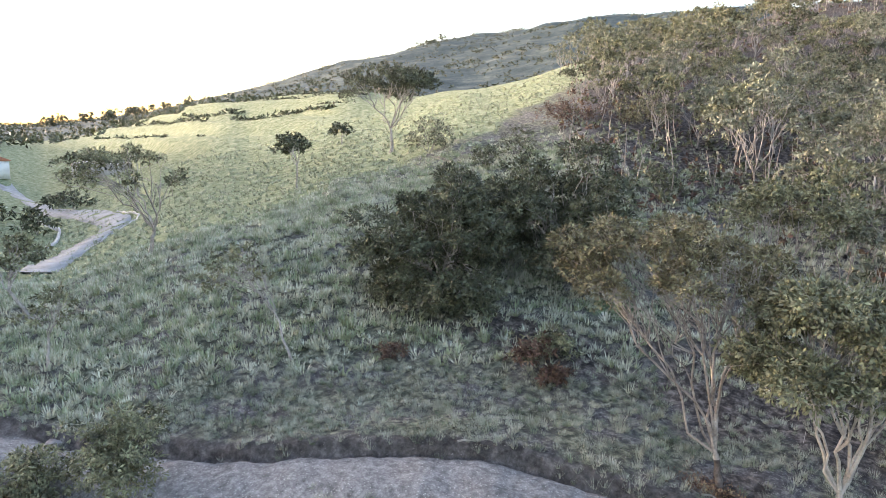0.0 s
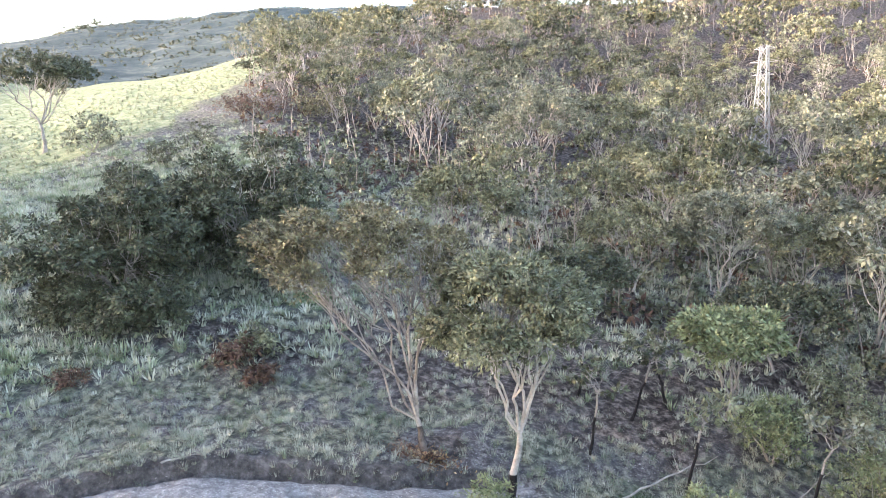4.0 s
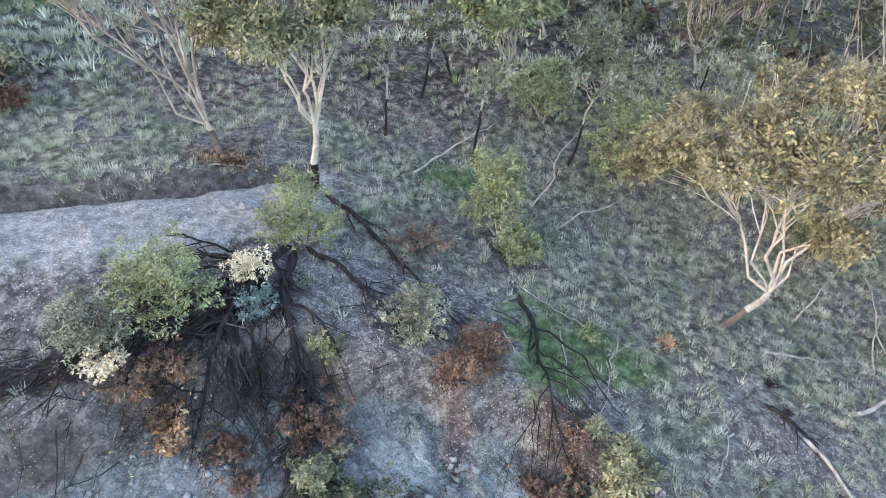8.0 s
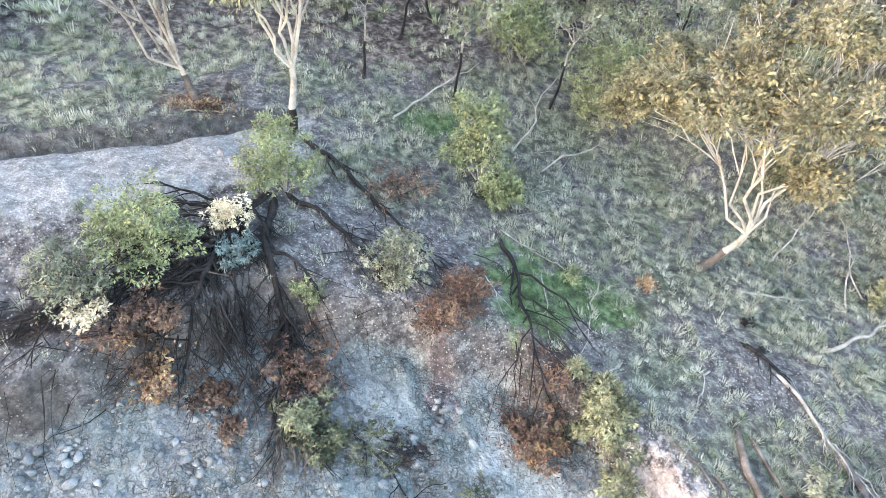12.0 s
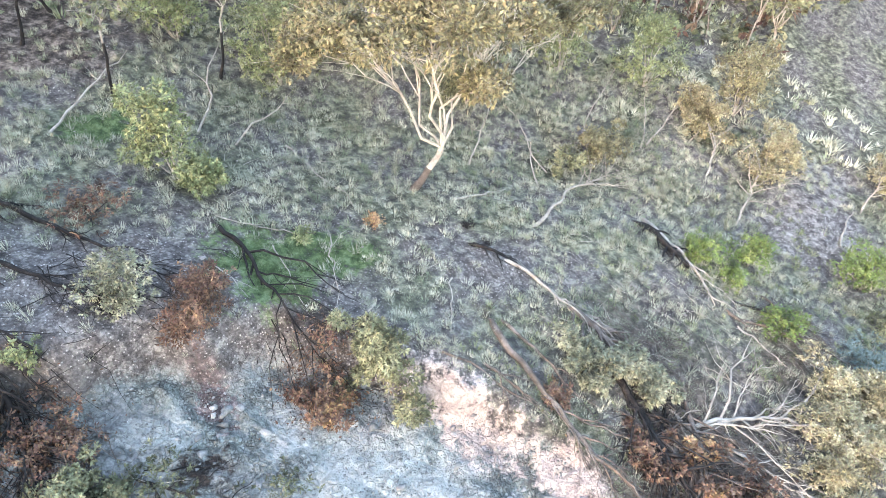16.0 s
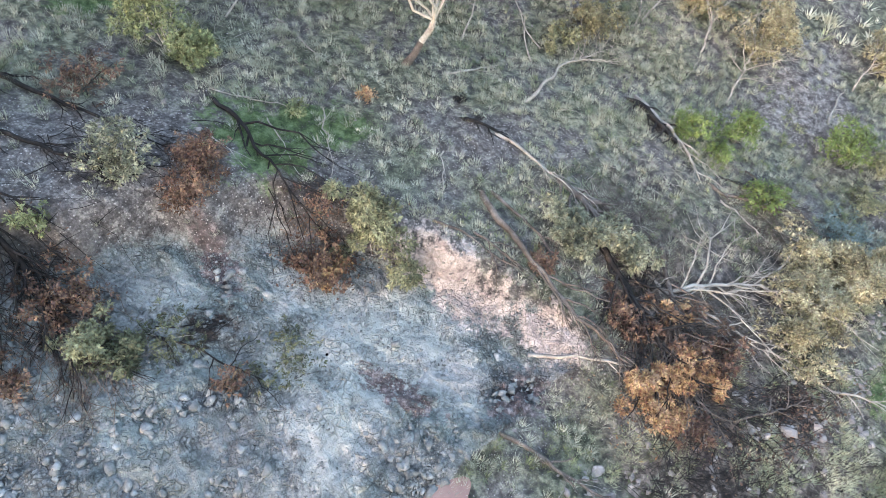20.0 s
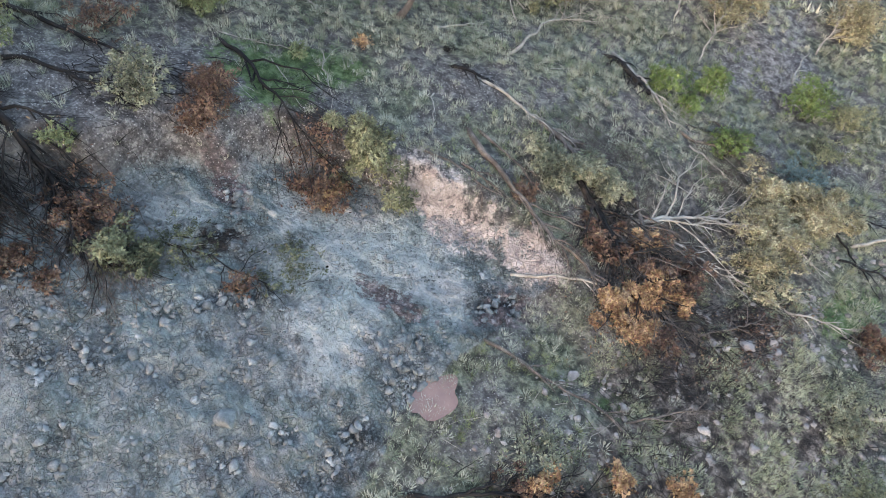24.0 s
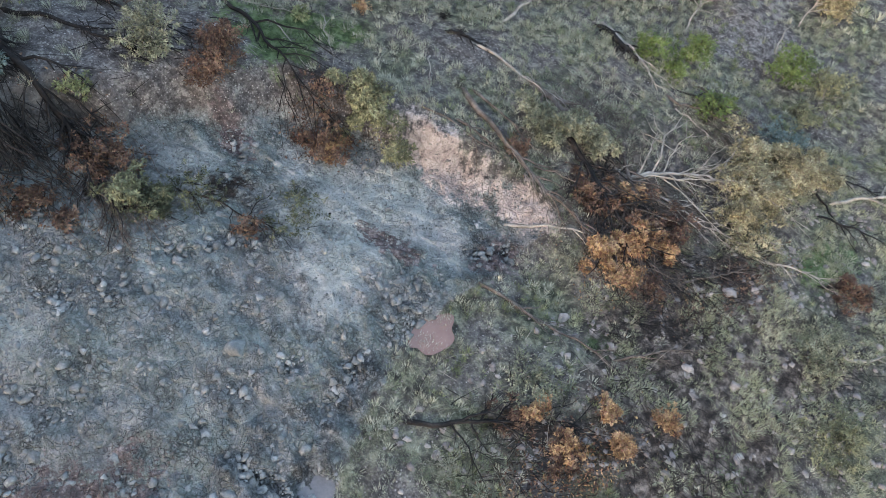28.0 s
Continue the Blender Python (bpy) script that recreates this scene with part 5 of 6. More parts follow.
fallen_tree("burnt_fallen_tree", "rusty scorched boughs on rubble", 19.2, -1.0, 21.2, -2.6, 219, 0.05, CHAR, 8, 1.2, 0.8, None, 0, 0.10, 0.4, 0.1, 0.4, 3, masses=((20.2, -2.0, 1.6, 0.7, LEAF_RUST, 700, "rust-brown dead leaves"),))
for k, (x0, y0, x1, y1, r, lift, wood, lab) in enumerate((
        (-1.2, 26.6, 2.9, 31.1, 0.06, 0.3, DEAD, "long bleached branch lying in grass"), (4.0, 26.2, 7.4, 31.1, 0.06, 1.2, DEAD, "long bleached pole leaning into bushes"), (5.2, 25.2, 9.0, 28.0, 0.05, 0.5, DEAD, "straight bleached pole in grass"),
        (7.3, 25.1, 8.2, 21.1, 0.05, 0, DEAD, "crooked bleached branch in grass"), (12.5, 19.5, 15.6, 19.8, 0.06, 0, DEAD, "straight pale log in grass"), (10.3, 17.3, 9.7, 15.2, 0.03, 0, BROWNWOOD, "thin grey stick on gravel"), (9.7, 15.2, 8.2, 12.9, 0.04, 0, DEAD, "pale stick on gravel"),
        (6.3, 14.8, 4.7, 13.8, 0.05, 0.1, DEAD, "forked white branch on burnt wood"), (8.2, 7.3, 11.6, 4.6, 0.08, 0.1, DEAD, "white bare log across pink rock"), (17.4, -3.8, 19.4, -4.7, 0.09, 0, DEAD, "short white log on rubble"), (4.2, 18.6, 4.0, 15.4, 0.03, 0, DEAD, "pale curved stick in green grass"),
        (2.0, 18.2, 2.6, 15.6, 0.03, 0, DEAD, "pale curved stick in green grass"), (6.4, 18.6, 5.0, 15.0, 0.03, 0.1, DEAD, "thin pale stick in grass"), (2.9, 20.6, 5.2, 18.9, 0.04, 0, DEAD, "grey branch in tussocks"), (-2.5, 12.9, -0.3, 12.1, 0.04, 0.1, CHAR, "black curved branch on rock"),
        (-9.2, 24.2, -7.4, 25.0, 0.04, 0, DEAD, "short pale branch on the bank"), (-17.5, 19.8, -16.3, 21.0, 0.05, 0, DEAD, "short pale branch on the bank"), (-6.8, 18.7, -5.8, 16.7, 0.03, 0.3, DEAD, "bleached stick in burnt wood"), (-7.2, 18.4, -6.3, 16.2, 0.03, 0.3, DEAD, "bleached stick in burnt wood"), (-10.2, 18.2, -6.2, 16.2, 0.06, 0.3, BROWNWOOD, "brown branch across burnt wood"),
        (15.0, 22.0, 18.5, 25.0, 0.05, 0.8, DEAD, "bleached branch in bushes"), (25.0, 20.0, 31.0, 22.5, 0.06, 0.8, DEAD, "long bleached branch in bushes"), (22.0, 22.0, 27.0, 25.0, 0.05, 0.6, DEAD, "long bleached branch in bushes"), (23.5, 2.6, 22.6, -0.6, 0.05, 0, CHAR, "dark stick in grass"), (10.6, 8.6, 12.6, 6.2, 0.04, 0.2, BROWNWOOD, "brown stick in tangle"), (7.4, 12.2, 9.6, 9.0, 0.06, 0.05, BROWNWOOD, "brown branch along the slip lip"), (19.9, 9.2, 20.2, 6.4, 0.04, 0.2, DEAD, "bare grey branch in a heap"), (20.6, 9.4, 21.6, 6.2, 0.035, 0.2, DEAD, "bare grey branch in a heap"), (21.2, 8.4, 23.0, 6.4, 0.04, 0.15, DEAD, "bare silvery branch in a heap"), (21.0, 8.8, 23.4, 7.2, 0.035, 0.15, DEAD, "bare silvery branch in a heap"), (29.6, 10.6, 32.6, 11.9, 0.07, 0.1, DEAD, "pale log on bare gravel"), (24.6, 20.0, 27.8, 23.4, 0.04, 1.0, DEAD, "pale branch leaning in scrub"), (27.5, 19.2, 33.0, 21.0, 0.045, 1.2, DEAD, "long pale branch leaning in scrub"), (30.0, 17.6, 36.0, 18.6, 0.045, 1.0, DEAD, "long pale branch leaning in scrub"), (17.4, 19.6, 19.0, 23.4, 0.045, 0.8, DEAD, "forked pale branch in grass"), (18.6, 20.4, 18.9, 24.6, 0.04, 0.8, DEAD, "forked pale branch in grass"))):
    stick("fallen_branch", lab, x0, y0, x1, y1, 300 + k, r, wood, lift)

for k, (x0, y0, x1, y1, wood, lab) in enumerate((
        (14.4, 9.6, 13.2, 5.0, BROWNWOOD, "brown dead bough in the timber tangle"), (15.0, 8.8, 12.0, 5.4, CHAR, "burnt bough in the timber tangle"), (13.4, 8.4, 15.6, 4.8, DEAD, "grey dead bough in the timber tangle"), (12.2, 8.2, 13.6, 4.2, BROWNWOOD, "brown dead bough in the timber tangle"),
        (22.4, 10.0, 23.4, 6.6, BROWNWOOD, "brown bough in the heap"), (20.8, 10.2, 22.8, 7.6, CHAR, "burnt bough in the heap"), (8.6, 11.4, 9.4, 9.4, BROWNWOOD, "brown bough on the lip of the slip"), (24.6, 4.4, 26.6, 0.6, CHAR, "burnt bough in grass"), (22.6, 1.6, 24.6, -1.6, CHAR, "burnt bough in grass"),
        (8.6, 0.6, 11.6, -0.6, BROWNWOOD, "rotten bough on rubble"), (13.2, 1.8, 17.0, 1.0, BROWNWOOD, "rotten bough on rubble"), (17.6, 1.2, 19.6, -1.0, DEAD, "pale bough on rubble"))):
    fallen_tree("fallen_branch", lab, x0, y0, x1, y1, 330 + k, 0.06, wood, 7, 1.2, 0.6, None, 0, start=0.2, rise=0.5, twigs=3, category="branch", group="fallen branches")

# ---- woodland ----
def woodland():
    rng = np.random.default_rng(7)
    kinds = []
    for k, (tall, wide, bark, mat, lab) in enumerate((
            (9.5, 4.0, BARK_GREY, LEAF_OLIVE, "grey-limbed gum with a flat olive crown in the wood"), (8.5, 4.4, BARK_TAN, LEAF_GREY, "grey-green gum with tan limbs in the wood"), (10.5, 3.6, BARK_PALE, LEAF_GREY, "tall gum with a grey-olive crown in the wood"),
            (7.5, 4.2, BARK_GREY, LEAF_OLIVE, "low spreading olive gum in the wood"), (9.0, 3.0, BARK_PALE, LEAF_GREY, "half-bare pale gum in the wood"), (8.0, 3.8, BARK_TAN, LEAF_DARK, "dark-crowned gum in the wood"))):
        kinds.append(gum_tree("gum_tree", lab, "tree", (0, 0, -900), tall, 500 + k, (0, 0, wide, wide * 0.9, 0.46, 1.0), 0.17, (0.3, 0.2), 6, 15 if k != 4 else 8, 150, 0.26, 1.2, 0.13, bark, mat, 0.25, 5, "wood on the hill", bare=9 if k != 4 else 14, split=False, twigs=2))
    for k, (tall, wide, mat, lab) in enumerate(((9.5, 4.2, LEAF_OLIVE, "far olive gum on the wooded hill"), (8.5, 4.4, LEAF_GREY, "far grey-green gum on the wooded hill"), (10.5, 3.8, LEAF_OLIVE, "far olive gum on the wooded hill"), (8.5, 4.2, LEAF_DARK, "far dark gum on the wooded hill"))):
        kinds.append(gum_tree("gum_tree", lab, "tree", (0, 0, -900), tall, 520 + k, (0, 0, wide, wide * 0.9, 0.4, 1.0), 0.28, (0.4, 0.2), 4, 11, 48, 0.52, 1.5, 0.14, (BARK_GREY, BARK_TAN)[k % 2], mat, 0, 3, "wood on the hill", bare=3, split=False, twigs=0, joined=True))
    placed = np.zeros((900, 2))
    many = len(HERO)
    placed[:many] = [(x, y) for x, y, *_ in HERO]
    tries, spots = 0, []
    while many < 860 and tries < 30000:
        tries += 1
        az, d = rng.uniform(-34, 62), 46 + 340 * rng.random() ** 1.6
        x, y = d * math.sin(radians(az)), d * math.cos(radians(az))
        if az < -31 + 4 * math.sin(d * 0.1) or (az < -14 and d < 62 + (-14 - az) * 2.2) or (az > 20 and d < 40) or (abs(az - 7.2) < 2.2 and 58 < d < 99):
            continue
        gap = 4.4 + d * 0.004
        if (((placed[:many] - (x, y)) ** 2).sum(1) < gap * gap).any():
            continue
        placed[many] = x, y
        many += 1
        spots.append((d, x, y))
    # the nearest stand as trees of their own, the far ones are joined
    far_trees = {}
    for k, (d, x, y) in enumerate(sorted(spots)):
        i = rng.integers(0, 6) if k < 280 else rng.integers(6, 10)
        s = rng.uniform(0.75, 1.15)
        m = Matrix.Translation(on_ground(x, y)) @ Matrix.Rotation(rng.uniform(0, 6.28), 4, "Z") @ Matrix.Diagonal((s, s, s * rng.uniform(0.9, 1.1), 1))
        if k < 280:
            copy_thing(kinds[i], m)
            continue
        for o in kinds[i].children_recursive:
            me = o.data
            co = np.empty(len(me.vertices) * 3, np.float32)
            me.vertices.foreach_get("co", co)
            ix = np.empty(len(me.loops), np.int32)
            me.loops.foreach_get("vertex_index", ix)
            w = np.c_[co.reshape(-1, 3), np.ones(len(me.vertices))] @ np.array(m).T
            far_trees.setdefault(me.materials[0], Soup()).add(w[:, :3], ix.reshape(-1, 4))
    for mat, soup in far_trees.items():
        what = "far_gum_leaves" if "leaves" in mat.name else "far_gum_limbs"
        tagged(new(what, soup.mesh(what, mat)), "distant gums of the wooded hill in " + mat.name.replace("_", " "), "wood", kind="stuff")
    for k in kinds:
        for o in (*k.children_recursive, k):
            bpy.data.objects.remove(o)
    # undergrowth: low scrub, thin bare stems
    n = 4200
    az, d = np.radians(rng.uniform(-33, 60, n)), 44 + 230 * rng.random(n) ** 1.4
    x, y = d * np.sin(az), d * np.cos(az)
    ok = ~((np.degrees(az) < -12) & (d < 60))
    x, y, d = x[ok], y[ok], d[ok]
    c = np.stack([x, y, height(x, y) + 0.5], 1)
    for name, mat, sel, lab in (("grey_undergrowth", LEAF_GREY, 0, "grey-green scrub under the gums"), ("dark_undergrowth", LEAF_DARK, 1, "dark scrub under the gums"), ("rusty_undergrowth", LEAF_RUST, 2, "rusty dead scrub under the gums"), ("olive_undergrowth", LEAF_OLIVE, 3, "olive scrub under the gums")):
        pick = c[np.arange(len(c)) % 7 % 4 == sel]
        v, f = leaves(rng, pick, rng.uniform(0.7, 1.5, len(pick)), 22, 0.42, 0.7)
        tagged(new(name, mesh_from(name, v, f, mat)), lab, "scrub", kind="stuff")
    s = Soup()
    for q in c[rng.choice(len(c), 1100)]:
        h = rng.uniform(2, 5)
        e = q + [rng.normal(0, 0.7), rng.normal(0, 0.7), h]
        tube(s, curve_between(rng, q - [0, 0, 0.7], e, 0, 0.05, 5), np.linspace(0.07, 0.02, 5), 4)
    tagged(new("bare_stems", s.mesh("bare_stems", BARK_TAN, True)), "thin bare tan stems among the gums", "saplings", kind="stuff")


woodland()
for k, (x, y, h, lx) in enumerate(((-1.0, 33.0, 3.6, 0.9), (0.8, 35.5, 3.2, -0.8), (3.6, 36.0, 3.4, -0.3), (-3.6, 34.0, 3.0, 0.2), (-6.5, 33.0, 2.8, 0.4), (9.5, 38.0, 3.2, -0.5), (-2.6, 29.5, 3.4, 0.3), (1.6, 29.0, 3.8, 0.5), (6.2, 29.5, 4.0, 0.9), (14.6, 36.2, 3.2, 0.4))):
    gum_tree("burnt_sapling", "thin charred sapling with a few drab leaves", "sapling", on_ground(x, y), h * 1.3, 700 + k, (lx, 0.2, 1.3, 1.2, 0.55, 1.0), 0.62, (lx, 0.1), 3, 5, 70, 0.18, 0.6, 0.07, BARK_GREY, (LEAF_DARK, LEAF_OLIVE, LEAF_GREY)[k % 3], 0.75, 5, "saplings", bare=4)

# ---- stones ----
def stone_patch(name, label, seed, n, box, keep, low, high, mat, power=2.5):
    rng = np.random.default_rng(seed)
    x, y = scatter(rng, n, *box, keep)
    v, f = stones(rng, x, y, low + (high - low) * rng.random(len(x)) ** power)
    return tagged(new(name, mesh_from(name, v, f, mat)), label, "stones", kind="stuff")


stone_patch("rubble", "blue-grey broken rubble on the slip", 21, 22000, (-16, 8, -6, 14), lambda x, y: masks(x, y)["rock"] * np.clip(0.06 + 0.9 * masks(x, y)["scree"], 0, 1) * (1 - masks(x, y)["chute"]), 0.07, 0.42, STONE, 2.4)
stone_patch("pale_gravel", "pale gravel strewn on bare soil", 22, 3500, (-24, 32, -8, 30), lambda x, y: (1 - masks(x, y)["rock"]) * 0.8, 0.035, 0.15, STONE_WARM, 3.0)
stone_patch("warm_rubble", "pinkish rubble among scrub below the slip", 23, 9000, (-1, 26, -9, 3.5), lambda x, y: (1 - masks(x, y)["rock"]) * smooth(4, 1, y - 0.1 * x) * np.clip(0.35 + 0.9 * ripple(x, y, 3.2, 45), 0, 1), 0.05, 0.36, STONE_WARM, 3.2)
stone_patch("pink_debris", "pale pink stones below the scarp", 24, 1200, (5, 11, 5, 13), lambda x, y: masks(x, y)["pink"], 0.05, 0.3, STONE_WARM, 3.0)


def chip_patch(name, label, seed, n, box, keep, low, high, mat, power=2.0):
    rng = np.random.default_rng(seed)
    x, y = scatter(rng, n, *box, keep)
    v, f = pebbles(rng, x, y, low + (high - low) * rng.random(len(x)) ** power)
    return tagged(new(name, mesh_from(name, v, f, mat)), label, "gravel", kind="stuff")


chip_patch("gravel", "pale angular gravel over the bare slope", 25, 26000, (-24, 30, -8, 32), lambda x, y: (1 - 0.7 * masks(x, y)["tuft"]) * (1 - masks(x, y)["rock"]), 0.03, 0.13, STONE_WARM)
chip_patch("rock_chips", "blue-grey rock chips on the slip", 26, 40000, (-17, 11, -7, 16), lambda x, y: masks(x, y)["rock"], 0.03, 0.16, STONE, 2.5)


def fallen_leaves(name, label, seed, n, spots, mat):
    rng = np.random.default_rng(seed)
    k = rng.integers(0, len(spots), n)
    c = np.array(spots)[k]
    x, y = c[:, 0] + rng.normal(0, 1, n) * c[:, 2] * 0.5, c[:, 1] + rng.normal(0, 1, n) * c[:, 3] * 0.5
    v, f = leaves(rng, np.stack([x, y, height(x, y) + 0.08], 1), 0.06, 1, 0.09, 0.5, 0.1)
    return tagged(new(name, mesh_from(name, v, f, mat)), label, "leaf litter", kind="stuff")


fallen_leaves("rusty_leaf_litter", "rust-brown dead leaves strewn under burnt timber", 51, 9000, ((-7.6, 14.8, 3.4, 1.8), (-4.6, 14.2, 1.8, 2.4), (13.0, 4.6, 3.0, 2.6), (3.6, 13.4, 1.6, 1.4), (4.2, -1.4, 3.0, 1.6), (15.5, 0.8, 4.0, 1.2), (-9.0, 25.0, 1.2, 0.8)), LEAF_RUST)
fallen_leaves("golden_leaf_litter", "golden dead leaves under burnt timber", 52, 2500, ((-8.4, 14.0, 1.6, 1.0), (11.6, 3.6, 2.2, 1.6), (4.6, -1.8, 2.6, 1.2), (-8.6, 25.0, 1.2, 0.6)), LEAF_GOLD)


def boulder(x, y, size, seed, label, mat=None):
    rng = np.random.default_rng(seed)
    v, f = stones(rng, np.array([x]), np.array([y]), np.array([size]), 0.4, 0.75)
    at = on_ground(x, y)
    ob = new("boulder", mesh_from("boulder", v - at, f, mat or STONE))
    ob.location = at
    bev = ob.modifiers.new("worn", "BEVEL")
    bev.width, bev.segments, bev.limit_method = size * 0.05, 2, "NONE"
    return tagged(ob, label, "boulder", "boulders on the slip")


boulder(-3.2, 6.4, 1.0, 1, "large pale cracked boulder on blue-grey rubble")
boulder(-1.1, 4.8, 0.55, 2, "pale rounded boulder on rubble")
boulder(-33.4, 9.8, 1.1, 3, "large pale boulder beside the track", STONE_WARM)
rng_b = np.random.default_rng(5)
for k in range(46):
    bx, by = rng_b.uniform(-9, 7), rng_b.uniform(-1.5, 8.5)
    if scarp_side(bx, by) > 3 and bx < np.interp(by, EDGE_Y, EDGE_X) and all(math.hypot(bx - p[0], by - p[1]) > 1.8 for p in PUDDLES):
        boulder(bx, by, rng_b.uniform(0.2, 0.45), 10 + k, "angular grey boulder in the rubble")
for bx, by, bs in ((1.2, 20.3, 0.3), (1.8, 18.5, 0.3), (-7.4, 22.0, 0.45), (-7.0, 21.6, 0.3), (-4.2, 20.3, 0.35), (8.0, 3.0, 0.5), (11.8, 1.9, 0.5), (15.0, 0.6, 0.6), (16.2, 0.2, 0.45), (14.0, 0.9, 0.5), (10.9, -1.0, 0.5), (12.2, -2.4, 0.55)):
    boulder(bx, by, bs, int(bx * 7 + by * 13) % 97, "pale stone lying on the ground", STONE_WARM)

# ---- puddles ----
WATER, wnodes, wlinks, wbsdf = node_mat("muddy_water")
wbsdf.inputs["Base Color"].default_value = (0.36, 0.25, 0.22, 1)
wco = wnodes.new("ShaderNodeNewGeometry").outputs["Position"]
wlinks.new(ramp(wnodes, wlinks, noise_fac(wnodes, wlinks, wco, 0.9), ((0.35, (0.19, 0.12, 0.105)), (0.65, (0.27, 0.18, 0.155)))), wbsdf.inputs["Base Color"])
wbsdf.inputs["Roughness"].default_value = 0.12
GREY_WATER = surface("grey_water", (0.12, 0.115, 0.12), (0.17, 0.165, 0.17), (0.22, 0.215, 0.22), 0.9, 0.12, 6, 0)
for k, (px, py, pz, rx, ry) in enumerate(PUDDLES):
    t = np.linspace(0, 2 * math.pi, 48, endpoint=False)
    w = 1.22 + 0.16 * np.sin(3 * t + k) + 0.10 * np.sin(5 * t + 2 * k)
    rim = np.stack([rx * w * np.cos(t), ry * w * np.sin(t), 0 * t], 1)
    v = np.concatenate([[[0, 0, 0]], rim])
    f = np.stack([np.zeros(48, int), 1 + np.arange(48), 1 + (np.arange(48) + 1) % 48], 1)
    ob = new("puddle", mesh_from("puddle", v, f, (WATER, GREY_WATER)[k]))
    ob.location = (px, py, pz)
    tagged(ob, ("still pinkish-brown muddy puddle at the foot of the slip", "still grey puddle among rubble")[k], "puddle", kind="structure")

# ---- power line ----
STEEL = surface("galvanised_steel", (0.2, 0.2, 0.195), (0.3, 0.3, 0.29), (0.4, 0.4, 0.39), 1.0, 0.5, 8, 0, metal=0.3)


def pylon(x, y, tall, turn):
    at = on_ground(x, y)
    root = thing("pylon", at, "pale steel lattice pylon rising from the gum wood", "pylon", "power line")
    root.rotation_euler = (0, 0, radians(turn))
    w = lambda z: 0.95 - 0.55 * z / tall
    for sx in (-1, 1):
        for sy in (-1, 1):
            s = Soup()
            tube(s, [(sx * w(0), sy * w(0), -0.3), (sx * w(tall), sy * w(tall), tall)], [0.09, 0.07], 4)
            part("leg", s.mesh("leg", STEEL), root)
    steps = 9
    for k in range(steps):
        z0, z1 = tall * k / steps, tall * (k + 1) / steps
        for side in range(4):
            a, b = ((-1, -1), (1, -1), (1, 1), (-1, 1))[side], ((1, -1), (1, 1), (-1, 1), (-1, -1))[side]
            s = Soup()
            tube(s, [(a[0] * w(z0), a[1] * w(z0), z0), (b[0] * w(z1), b[1] * w(z1), z1)], [0.045, 0.045], 4)
            tube(s, [(b[0] * w(z0), b[1] * w(z0), z0), (a[0] * w(z1), a[1] * w(z1), z1)], [0.045, 0.045], 4)
            part("cross_brace", s.mesh("cross_brace", STEEL), root)
    ends = []
    for z, r in ((tall * 0.97, 1.3), (tall * 0.86, 1.7), (tall * 0.75, 1.3)):
        for sx in (-1, 1):
            s = Soup()
            tube(s, [(0, 0, z), (sx * r, 0, z)], [0.07, 0.04], 4)
            tube(s, [(0, 0, z + 0.5), (sx * r, 0, z)], [0.04, 0.03], 4)
            arm = part("cross_arm", s.mesh("cross_arm", STEEL), root)
            s = Soup()
            tube(s, [(sx * r, 0, z), (sx * r, 0, z - 0.35)], [0.06, 0.06], 6)
            part("insulator", s.mesh("insulator", BROWNWOOD), arm)
            ends.append((sx * r, z - 0.35))
    c, q = math.cos(radians(turn)), math.sin(radians(turn))
    return [np.array([at[0] + e * c, at[1] + e * q, at[2] + z]) for e, z in ends]


ends_a = pylon(12.2, 96.2, 14.3, -25)
ends_b = pylon(-70.0, 252.0, 15.0, -25)
for e, g in zip(ends_a, ends_b):
    for a, b in ((g, e), (e, e + np.array([42.0, -24.0, -13.0]))):
        u = np.linspace(0, 1, 24)[:, None]
        p = a + (b - a) * u
        p[:, 2] -= (4 * u * (1 - u))[:, 0] * 0.02 * np.linalg.norm(b - a)
        s = Soup()
        tube(s, p - a, np.full(24, 0.016), 4)
        ob = new("power_cable", s.mesh("power_cable", CHAR))
        ob.location = a
        tagged(ob, "thin power cable strung between pylons", "cable", "power line cables")

# ---- the valley on the west ----
ROAD_X, ROAD_Y = (-74, -77, -81, -88, -94, -98, -104, -114, -136, -170, -205, -260), (21, 23, 25.3, 30, 34.5, 38.5, 41.5, 43.5, 46, 50, 54, 60)
ASPHALT = surface("worn_road", (0.22, 0.21, 0.20), (0.33, 0.32, 0.31), (0.44, 0.43, 0.41), 0.5, 0.9, 6, 0.01)
WALLWHITE = surface("white_plaster", (0.62, 0.60, 0.57), (0.76, 0.75, 0.72), (0.84, 0.83, 0.81), 0.6, 0.9, 6, 0.005)
ROOFRED = surface("terracotta_roof", (0.22, 0.09, 0.06), (0.36, 0.16, 0.10), (0.48, 0.25, 0.17), 0.8, 0.9, 8, 0.03)
ROOFGREY = surface("grey_sheet_roof", (0.30, 0.29, 0.28), (0.42, 0.41, 0.40), (0.55, 0.54, 0.52), 0.5, 0.7, 5, 0.01)
GLASSDARK = surface("dark_window_glass", (0.02, 0.025, 0.03), (0.03, 0.035, 0.04), (0.05, 0.055, 0.06), 1, 0.15, 6, 0)


